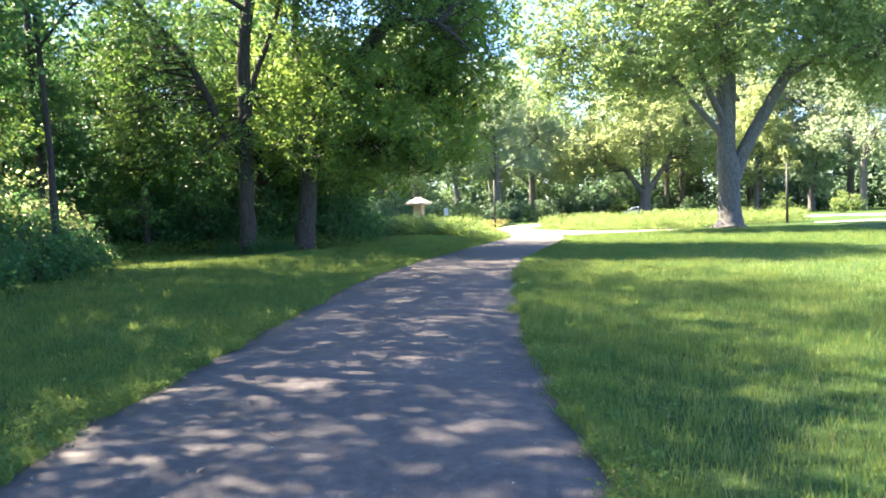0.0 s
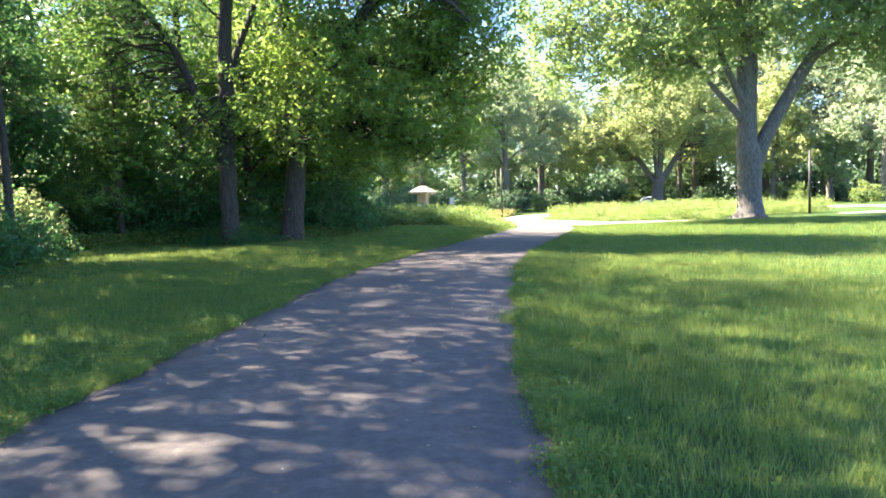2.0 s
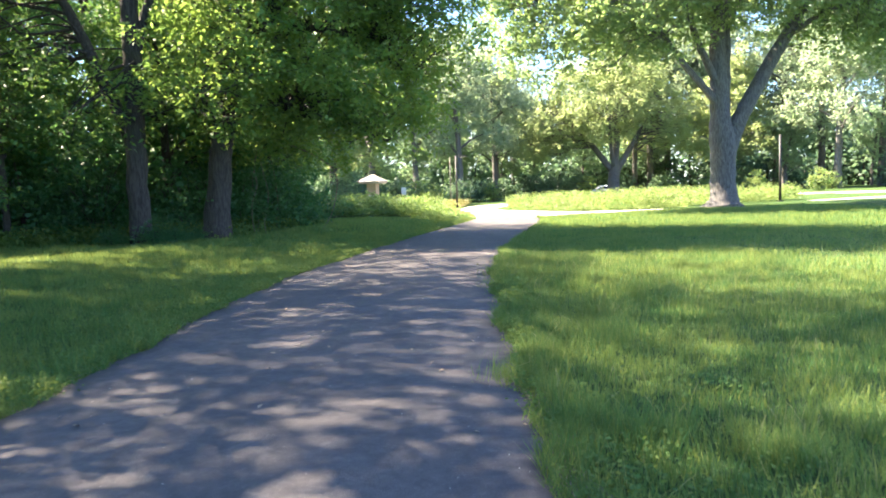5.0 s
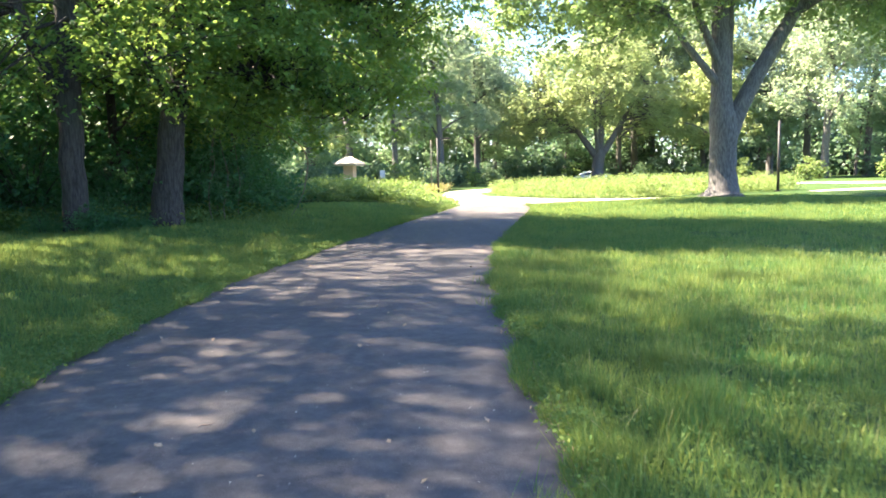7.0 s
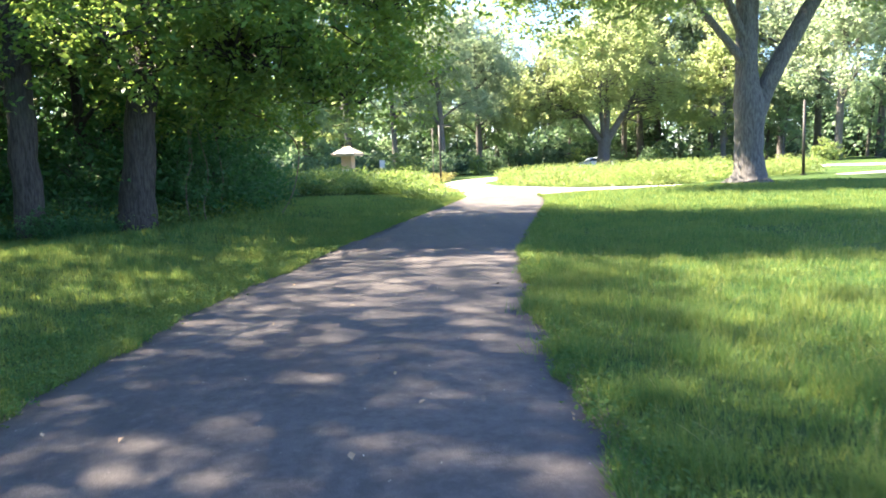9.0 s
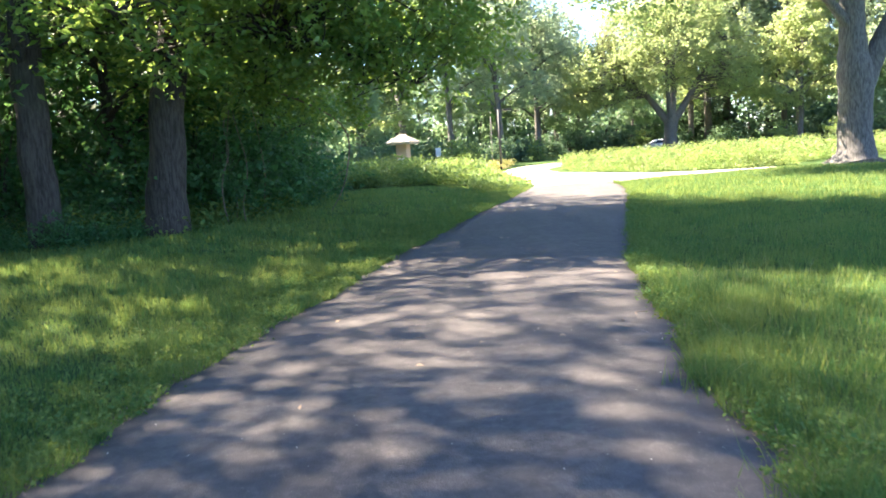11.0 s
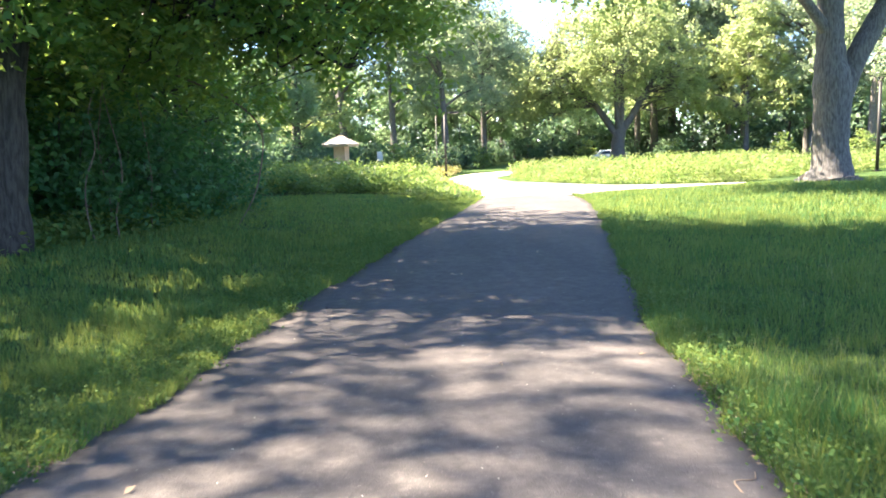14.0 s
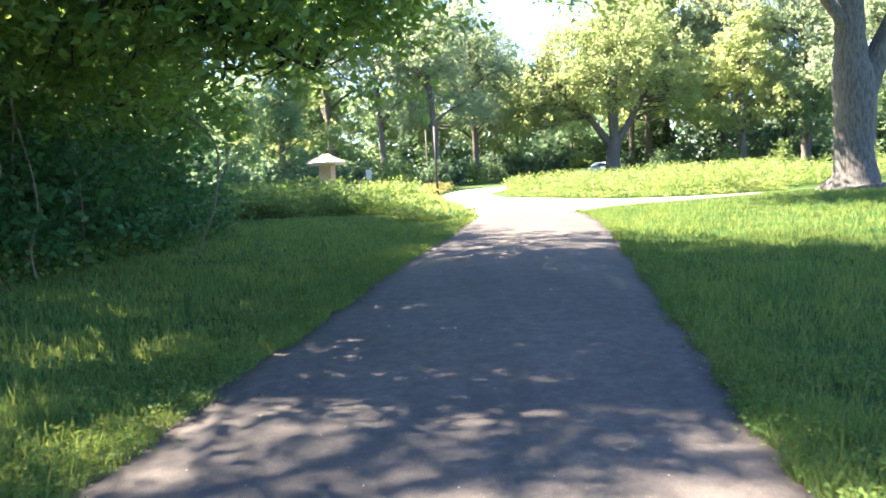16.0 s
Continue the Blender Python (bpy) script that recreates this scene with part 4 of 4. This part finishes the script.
def off_path(p, gap=0.0):
    l, r = left_edge(np.clip(p[:, 1], -12, 40)), right_edge(np.clip(p[:, 1], -12, 40))
    return (p[:, 0] < l - gap) | (p[:, 0] > r + gap)


def lawn_height(p):
    """Mown height, shaggier in patches and along the path's edge."""
    x, y = p[:, 0], p[:, 1]
    k = 0.5 + 0.5 * np.sin(x * 1.7 + 1.3 * np.sin(y * 0.9)) * np.sin(y * 1.3 + 0.7 * np.sin(x * 1.1))
    edge = np.minimum(np.abs(x - left_edge(np.clip(y, -12, 40))), np.abs(x - right_edge(np.clip(y, -12, 40))))
    fine = 0.5 + 0.5 * np.sin(x * 5.1 + 2 * np.sin(y * 3.3)) * np.sin(y * 4.7 + 2 * np.sin(x * 2.9))
    tuft = 0.5 + 0.5 * np.sin(x * 15.0 + 2.5 * np.sin(y * 6.1)) * np.sin(y * 13.0 + 2.5 * np.sin(x * 7.3))
    return 0.030 + 0.030 * k + 0.030 * fine + 0.034 * tuft**2 + 0.05 * np.exp(-((edge / 0.35) ** 2)) * (0.4 + k)


def grass():
    rng = np.random.default_rng(14)
    sets = []
    for n, lo, hi, wide, tall in ((290000, (-6.5, 2.5), (7.0, 24), 0.0085, 1.0), (160000, (-10.5, 6), (13, 30), 0.014, 1.1), (130000, (-9, 24), (20, 41), 0.024, 1.15)):
        p = scatter(n, lo, hi, rng, lambda q: off_path(q, 0.03 + 0.07 * (0.5 + 0.5 * np.sin(q[:, 1] * 4.3) * np.sin(q[:, 1] * 1.7))) & ~((q[:, 1] > 38) & (q[:, 0] > 3.5) & (q[:, 1] > np.interp(q[:, 0], [3.5, 6.6, 7.3, 8.3, 9.3, 14.5, 20], [38.9, 38.3, 39.7, 40.7, 41.0, 41.2, 42.6]))))
        clump = rng.uniform(lo, hi, (n // 45, 2))
        q = clump[rng.integers(0, len(clump), n // 3)] + rng.normal(0, 0.05, (n // 3, 2)) * (wide / 0.0085)
        q = q[off_path(q, 0.03) & (q[:, 1] < 38)]
        h = np.concatenate([lawn_height(p) * rng.uniform(0.5, 1.2, len(p)), lawn_height(q) * rng.uniform(0.9, 1.9, len(q))]) * tall
        p = np.vstack([p, q])
        p3 = np.concatenate([p, ground_z(p[:, 0], p[:, 1])[:, None] - 0.004], 1)
        sets.append(blade_tris(p3, h, np.full(len(p), wide) * rng.uniform(0.6, 1.3, len(p)), rng))
    v, f = joined(sets)
    tagged(new("grass", mesh_np("grass", v, f, M_GRASS)), "thick mown grass of the lawn", "grass", kind="stuff")
    # shaggy fringe along both edges
    y = rng.uniform(2, 39, 52000)
    side = rng.uniform(size=len(y)) < 0.5
    clump = 0.5 + 0.5 * np.sin(y * 2.3 + side * 2) * np.sin(y * 0.83 + side)
    off = rng.exponential(0.10, len(y)) - 0.09 * clump
    x = np.where(side, left_edge(y) - off, right_edge(y) + off)
    p3 = np.stack([x, y, ground_z(x, y)], 1)
    v, f = blade_tris(p3, (0.05 + 0.10 * clump) * rng.uniform(0.5, 1.3, len(y)), np.full(len(y), 0.008), rng, 0.6)
    tagged(new("edge_grass", mesh_np("edge_grass", v, f, M_GRASS)), "unmown grass leaning over the asphalt edge", "grass", kind="stuff")


def tall_tufts():
    """Seeding tufts that the mower missed."""
    rng = np.random.default_rng(15)
    spots = [(1.75, 13.4), (1.95, 14.4), (2.4, 13.0), (1.9, 16.9), (2.15, 17.6), (2.5, 18.4), (2.3, 12.2), (2.55, 19.6), (-2.6, 13.5), (-1.8, 21.2), (-1.5, 22.2), (-2.3, 20.4), (1.35, 9.6), (-0.9, 24.3), (3.0, 16.2), (1.25, 8.1), (1.2, 10.6), (1.5, 11.3), (1.6, 12.4), (2.0, 11.7), (1.75, 15.5), (2.6, 15.2), (3.2, 14.3), (1.15, 6.9), (1.7, 9.3), (2.2, 8.9), (2.8, 19.0), (-1.35, 22.9), (-2.1, 18.6), (2.9, 21.6)]
    for x, y in spots:
        n = 460
        p = np.array([x, y]) + rng.normal(0, 0.13, (n, 2))
        p3 = np.concatenate([p, ground_z(p[:, 0], p[:, 1])[:, None]], 1)
        blades = blade_tris(p3, rng.uniform(0.08, 0.22, n), np.full(n, 0.007), rng, 0.5)
        root = thing("grass_tuft", (0, 0, 0), "unmown seeding grass tuft by the asphalt", "grass tuft", "seeding grass tufts")
        tagged(part_me("blade_mass", mesh_np("blade_mass", *blades, M_GRASS), root), kind="stuff")
        for k in range(5):
            q = np.array([x, y]) + rng.normal(0, 0.12, 2)
            z, d = float(ground_z(*q)), rng.normal(0, 0.09, 2)
            h = rng.uniform(0.16, 0.30)
            stalk = tube([(*q, z, 0.0008), (*(q + d * 0.4), z + h * 0.7, 0.0007), (*(q + d), z + h, 0.0022), (*(q + d * 1.25), z + h * 1.08, 0.0007)], 4)
            part_me("seed_stalk", mesh_np("seed_stalk", *stalk, M_STRAW), root)


def seed_heads():
    """Thin pale grass stalks gone to seed, standing over the sunny side of the lawn."""
    rng = np.random.default_rng(27)
    n = 15000
    p = rng.uniform((1.0, 2.5), (10.5, 24.0), (n, 2))
    patch = 0.5 + 0.5 * np.sin(p[:, 0] * 1.3 + 2 * np.sin(p[:, 1] * 0.5)) * np.sin(p[:, 1] * 0.9 + p[:, 0] * 0.3)
    p = p[off_path(p, 0.06) & (p[:, 0] > 0.9) & (rng.uniform(size=n) < 0.15 + 0.85 * patch)]
    p3 = np.concatenate([p, ground_z(p[:, 0], p[:, 1])[:, None] - 0.004], 1)
    v, f = blade_tris(p3, rng.uniform(0.09, 0.19, len(p)), np.full(len(p), 0.006), rng, 0.3)
    tagged(new("seed_heads", mesh_np("seed_heads", v, f, M_STRAW)), "pale seeding grass stalks over the lawn", "grass", kind="stuff")


def weeds():
    """Clover, plantain and the like along the edges."""
    rng = np.random.default_rng(16)
    count = 5200
    y = rng.uniform(2.5, 38, count)
    side = rng.uniform(size=count) < 0.68
    off = rng.exponential(0.20, count) * np.where(side, 1.9, 0.9)
    x = np.where(side, left_edge(y) - off + 0.02, right_edge(y) + off - 0.02)
    n = 18
    p = np.stack([x, y], 1)[:, None] + rng.normal(0, 0.055, (count, n, 2))
    z = ground_z(p[..., 0], p[..., 1]) + rng.uniform(0.01, 0.10, (count, n))
    v, f = leaf_quads(np.concatenate([p, z[..., None]], -1).reshape(-1, 3), 0.030, rng, droop=-0.1, slim=0.62)
    tagged(new("edge_weeds", mesh_np("edge_weeds", v, f, M_WEED)), "clover and plantain weeds beside the asphalt", "weeds", kind="stuff")


def clover():
    """Patches of clover and ground ivy in the lawn."""
    rng = np.random.default_rng(17)
    spots = np.array([(2.2, 11.2), (2.9, 11.9), (2.6, 12.8), (3.4, 13.6), (2.3, 10.2), (3.6, 15.0), (2.9, 17.4), (3.7, 19.0), (-3.2, 14.0), (-2.6, 16.5), (-2.4, 18.8), (-1.9, 20.8), (4.6, 12.0), (1.7, 8.6), (-3.6, 9.0), (-4.4, 18.0), (-1.3, 23.5), (3.6, 22.2)])
    p = (spots[:, None] + rng.normal(0, 1, (len(spots), 420, 2)) * rng.uniform(0.16, 0.34, (len(spots), 1, 1))).reshape(-1, 2)
    p = p[off_path(p, 0.02)]
    z = ground_z(p[:, 0], p[:, 1]) + rng.uniform(0.03, 0.10, len(p))
    v, f = leaf_quads(np.concatenate([p, z[:, None]], 1), 0.022, rng, droop=-0.05, slim=0.8, flat=0.45)
    tagged(new("clover", mesh_np("clover", v, f, M_WEED)), "patches of clover and ground ivy in the lawn", "clover", kind="stuff")


old_maple()
wood_edge_trees()
woods()
added_shade_trees()
shrubs()
clearing()
undergrowth()
lawn_tree()
far_trees()
far_wood()
beds()

# ---- small built things ----


def kiosk():
    root = thing("kiosk", (-1.80, 62.3, 0.0), "tan information kiosk pillar with a pale hipped roof", "kiosk")
    bm = box(bmesh.new(), -0.52, 0.52, -0.42, 0.42, -0.1, 0.30, 0.02)
    part("plinth", bm, M_CAP, root, "pale stone plinth")
    part("pillar", box(bmesh.new(), -0.42, 0.42, -0.34, 0.34, 0.30, 2.14, 0.02), M_STUCCO, root)
    # White slab added for the sunlit lower part of the pillar.
    part("sunlit_panel", box(bmesh.new(), -0.33, 0.33, -0.365, -0.345, 0.36, 1.22, 0.006), M_WHITE, root, "white panel standing for sunlight on the lower pillar")
    part("soffit", box(bmesh.new(), -0.90, 0.90, -0.78, 0.78, 2.14, 2.19, 0.01), M_CAP, root)
    part("fascia", box(bmesh.new(), -0.95, 0.95, -0.83, 0.83, 2.19, 2.30, 0.015), M_CAP, root, "pale fascia board")
    bm = bmesh.new()
    rim = [bm.verts.new(c) for c in ((-1.0, -0.88, 2.304), (1.0, -0.88, 2.304), (1.0, 0.88, 2.304), (-1.0, 0.88, 2.304))]
    top = [bm.verts.new(c) for c in ((-0.22, 0, 2.78), (0.22, 0, 2.78))]
    for f in ((rim[0], rim[1], top[1], top[0]), (rim[1], rim[2], top[1]), (rim[2], rim[3], top[0], top[1]), (rim[3], rim[0], top[0]), rim[::-1]):
        bm.faces.new(f)
    roof = part("roof", bm, M_CAP, root)
    root.rotation_euler, root.scale = (0, 0, radians(-24)), (0.92, 0.92, 1.0)
    for a, b in (((-1.0, -0.88, 2.31), (-0.22, 0, 2.79)), ((1.0, -0.88, 2.31), (0.22, 0, 2.79)), ((-0.22, 0, 2.79), (0.22, 0, 2.79))):
        part("ridge_cap", rod(bmesh.new(), a, b, 0.035, None, 6), M_CAP, roof)


def lamp_post(base, height, label, head=True):
    root = thing("lamp_post", base, label, "lamp post", "park lamp posts")
    part("base_plate", box(bmesh.new(), -0.14, 0.14, -0.14, 0.14, -0.02, 0.03, 0.006), M_BLACK, root)
    part("pole", rod(bmesh.new(), (0, 0, 0.03), (0, 0, height), 0.075, 0.065, 14), M_BLACK, root, "", True)
    if head:
        part("arm", rod(bmesh.new(), (0, 0, height - 0.08), (0.32, 0, height - 0.05), 0.025), M_BLACK, root)
        lamp = part("lamp_head", box(bmesh.new(), 0.28, 0.88, -0.16, 0.16, height - 0.11, height + 0.02, 0.02), M_BLACK, root)
        part("lens", box(bmesh.new(), 0.36, 0.80, -0.12, 0.12, height - 0.122, height - 0.112), M_WHITE, lamp)
    else:
        part("cap", rod(bmesh.new(), (0, 0, height), (0, 0, height + 0.03), 0.058, 0.03, 14), M_BLACK, root)
    return root


def sign_post():
    root = thing("sign", (0.62, 75.0, 0.0), "small white sign plate on a short post", "sign")
    part("post", box(bmesh.new(), -0.05, 0.05, -0.04, 0.04, -0.1, 1.85, 0.006), M_GALV, root)
    part("plate", box(bmesh.new(), -0.22, 0.22, -0.065, -0.045, 1.10, 1.85, 0.006), M_WHITE, root)


def wheel(parent, x, y, r=0.33):
    bm = rod(bmesh.new(), (x, y - 0.11, r), (x, y + 0.11, r), r, None, 24)
    bmesh.ops.bevel(bm, geom=[e for e in bm.edges if len(e.link_faces) == 2 and e.calc_face_angle(0) > 1], offset=0.03, segments=2, affect="EDGES")
    w = part("wheel", bm, M_RUBBER, parent)
    part("rim", rod(bmesh.new(), (x, y - 0.125, r), (x, y + 0.125, r), r * 0.62, None, 16), M_CHROME, w)


def profile(bm, outline, y0, y1, inset=0.0):
    """A closed side outline drawn out across the car, its upper side drawn in."""
    rows = []
    for y, s in ((y0, 1), (y1, -1)):
        rows.append([bm.verts.new((x, y + s * inset * max(0, (z - 0.85)), z)) for x, z in outline])
    n = len(outline)
    bm.faces.new(rows[0])
    bm.faces.new(rows[1][::-1])
    for k in range(n):
        bm.faces.new((rows[0][k], rows[1][k], rows[1][(k + 1) % n], rows[0][(k + 1) % n]))
    bmesh.ops.recalc_face_normals(bm, faces=bm.faces)
    return bm


def car(spot, turn, paint, label):
    root = thing("car", (0, 0, 0), label, "car", "parked cars")
    low = [(-2.2, 0.30), (-2.25, 0.62), (-2.1, 0.86), (-1.2, 0.93), (1.4, 0.93), (2.15, 0.88), (2.25, 0.6), (2.2, 0.30)]
    bm = profile(bmesh.new(), low, -0.88, 0.88)
    bmesh.ops.bevel(bm, geom=list(bm.edges), offset=0.05, segments=2, affect="EDGES")
    part("body", bm, paint, root, "", True)
    high = [(-1.25, 0.925), (-0.45, 1.43), (1.05, 1.45), (1.85, 0.925)]
    bm = profile(bmesh.new(), high, -0.80, 0.80, 0.28)
    bmesh.ops.bevel(bm, geom=list(bm.edges), offset=0.04, segments=2, affect="EDGES")
    part("cabin", bm, paint, root, "", True)
    for s in (-1, 1):
        for xs in (((-0.98, 0.99), (-0.42, 1.34), (0.22, 1.36), (0.22, 0.99)), ((0.32, 0.99), (0.32, 1.36), (0.98, 1.36), (1.55, 0.99))):
            bm = bmesh.new()
            outer = [bm.verts.new((x, s * (0.806 - 0.28 * max(0, z - 0.85)), z)) for x, z in xs]
            inner = [bm.verts.new((x, s * (0.786 - 0.28 * max(0, z - 0.85)), z)) for x, z in xs]
            bm.faces.new(outer)
            bm.faces.new(inner[::-1])
            for k in range(4):
                bm.faces.new((outer[k], inner[k], inner[(k + 1) % 4], outer[(k + 1) % 4]))
            bmesh.ops.recalc_face_normals(bm, faces=bm.faces)
            part("side_window", bm, M_GLASS, root)
        part("lamp", box(bmesh.new(), -2.25, -2.12, s * 0.66 - 0.16, s * 0.66 + 0.16, 0.66, 0.80, 0.02), M_WHITE, root)
    for x in (-1.38, 1.38):
        for y in (-0.80, 0.80):
            wheel(root, x, y)
    root.matrix_basis = pose(*spot, 0, 0, turn)


def hanging_branch():
    root = thing("hanging_branch", (-1.9, 31.0, float(ground_z(-1.9, 31.0))), "thin broken branch hanging down to the grass", "branch")
    rows = spline([(-1.7, 0.5, 3.1, 0.026), (-0.5, 0.2, 2.5, 0.022), (0.05, 0, 1.9, 0.018), (-0.02, 0, 1.05, 0.016), (-0.2, -0.1, 0.5, 0.013), (-0.5, -0.2, 0.0, 0.008)], 0.15)
    part_me("stem", mesh_np("stem", *tube(rows, 6), M_TWIG, True), root)
    for k, (i, d) in enumerate(((14, (0.3, 0.1, -0.15)), (19, (-0.35, -0.1, -0.2)), (23, (0.2, -0.1, -0.1)), (10, (0.2, 0.2, -0.4)))):
        a = rows[min(i, len(rows) - 2), :3]
        rows_k = spline([(*a, 0.007), (*(a + np.array(d) * 0.5 + (0, 0, 0.05)), 0.005), (*(a + d), 0.002)], 0.1)
        part_me("side_twig", mesh_np("side_twig", *tube(rows_k, 4), M_TWIG, True), root)


def vines():
    """Bare woody vines hanging behind the leaning tree."""
    rng = np.random.default_rng(18)
    for x, y, h in ((-4.15, 28.2, 3.2), (-3.9, 28.6, 2.9), (-4.3, 29.3, 3.4), (-3.8, 30.0, 3.0)):
        rows = [(x, y, float(ground_z(x, y)) - 0.02, 0.013)]
        for k in range(1, 7):
            rows.append((x + 0.07 * math.sin(k * 1.3 + x * 7) + rng.normal(0, 0.05), y + rng.normal(0, 0.08), h * k / 6 + 0.15, 0.012 - 0.001 * k))
        ob = new("vine", mesh_np("vine", *tube(spline(rows, 0.12), 7), M_TWIG, True))
        tagged(ob, "bare woody vine climbing beside the leaning tree", "vine", "woody vines")


def litter():
    """Twigs, petals and dead leaves on the asphalt, and grit along its edges."""
    rng = np.random.default_rng(19)

    def path_z(x, y):
        s = (x - float(left_edge(y))) / float(right_edge(y) - left_edge(y))
        return float(ground_z(x, y)) + 0.014 + 0.03 * (1 - (2 * s - 1) ** 2)

    for x, y, a, size in ((-1.12, 4.95, 1.9, 0.22), (0.05, 18.4, 0.4, 0.10), (1.75, 16.9, -0.6, 0.30), (1.95, 18.9, 0.9, 0.24), (-0.6, 12.0, 0.7, 0.09)):
        z = path_z(min(x, float(right_edge(y)) - 0.06), y) + 0.006
        d = np.array([math.cos(a), math.sin(a), 0]) * size
        side = np.array([-d[1], d[0], 0])
        rows = spline([(*(-d / 2), 0.004), (*(side * 0.22 - d * 0.1), 0.0045), (*(d * 0.15 - side * 0.08), 0.004), (*(d / 2), 0.002)], 0.03) + (x, y, z, 0)
        tagged(new("twig", mesh_np("twig", *tube(rows, 6), M_TWIG, True)), "small pale bent twig fallen on the asphalt", "twig", "fallen twigs")

    def flakes(name, n, size, mat, label, lo, hi):
        y = rng.uniform(lo, hi, n)
        l, r = left_edge(y), right_edge(y)
        s = rng.uniform(0.03, 0.97, n)
        x = l + (r - l) * s
        p = np.stack([x, y, ground_z(x, y) + 0.017 + 0.03 * (1 - (2 * s - 1) ** 2)], 1)
        v, f = leaf_quads(p, size, rng, droop=-0.12, flat=0.15)
        v = v.reshape(-1, 4, 3)
        v[:, :, 2] = p[:, None, 2] + np.clip(v[:, :, 2] - p[:, None, 2], 0.0, 0.02)
        tagged(new(name, mesh_np(name, v.reshape(-1, 3), f, mat)), label, "litter", kind="stuff")

    n = 3200
    y = rng.uniform(2, 38, n)
    side = rng.uniform(size=n) < 0.5
    off = rng.normal(0.0, 0.035, n)
    x = np.where(side, left_edge(y) - off, right_edge(y) + off)
    p = np.stack([x, y, ground_z(x, y) + 0.022], 1)
    v, f = leaf_quads(p, 0.030, rng, droop=-0.1, flat=0.5, slim=0.4)
    v[:, 2] = np.maximum(v[:, 2], np.repeat(p[:, 2], 4) - 0.004)
    tagged(new("edge_litter", mesh_np("edge_litter", v, f, M_DEAD)), "dry grass clippings and leaf bits along the asphalt edges", "litter", kind="stuff")
    flakes("fallen_petals", 1300, 0.012, M_PETAL, "pale seed husks and petals strewn on the asphalt", 2, 34)
    flakes("fallen_leaves", 70, 0.055, M_DEAD, "a few dry brown leaves strewn on the asphalt", 2, 34)
    y = rng.uniform(2, 38, 7000)
    side = rng.uniform(size=7000) < 0.5
    off = rng.normal(0.02, 0.05, 7000)
    x = np.where(side, left_edge(y) - off, right_edge(y) + off)
    p = np.stack([x, y, ground_z(x, y) + 0.012], 1)
    r = rng.uniform(0.004, 0.013, 7000)[:, None, None]
    o = np.array([(1, 0, 0), (-1, 0, 0), (0, 1, 0), (0, -1, 0), (0, 0, 0.8), (0, 0, -0.8)])
    v = p[:, None] + o[None] * r * rng.uniform(0.6, 1.3, (7000, 6, 1))
    tri = np.array([(0, 2, 4), (2, 1, 4), (1, 3, 4), (3, 0, 4), (2, 0, 5), (1, 2, 5), (3, 1, 5), (0, 3, 5)])
    f = (np.arange(7000)[:, None, None] * 6 + tri[None]).reshape(-1, 3)
    tagged(new("edge_grit", mesh_np("edge_grit", v.reshape(-1, 3), f, M_STONE)), "loose grit along the asphalt edges", "gravel", kind="stuff")


kiosk()
lamp_post((4.56, 60.4, 0.03), 3.95, "black lamp post with a flat box head by the lane")
lamp_post((21.9, 45.9, float(ground_z(21.9, 45.9))), 3.75, "slim dark lamp post on the sunny lawn", False)
pole = thing("wooden_pole", (4.5, 66.2, 0.0), "weathered grey wooden pole behind the lamp post", "pole")
part("shaft", rod(bmesh.new(), (0, 0, -0.2), (0, 0, 4.1), 0.035, 0.03, 10), M_GALV, pole, "", True)
sign_post()
car((26.8, 99.0, -0.05), 4, M_CAR, "silver-blue car parked beyond the planting bed")
car((54.0, 95.0, 0.1), 62, M_DARKCAR, "dark car parked among the far trees")
hanging_branch()
vines()
litter()
weeds()
clover()
tall_tufts()
seed_heads()
grass()
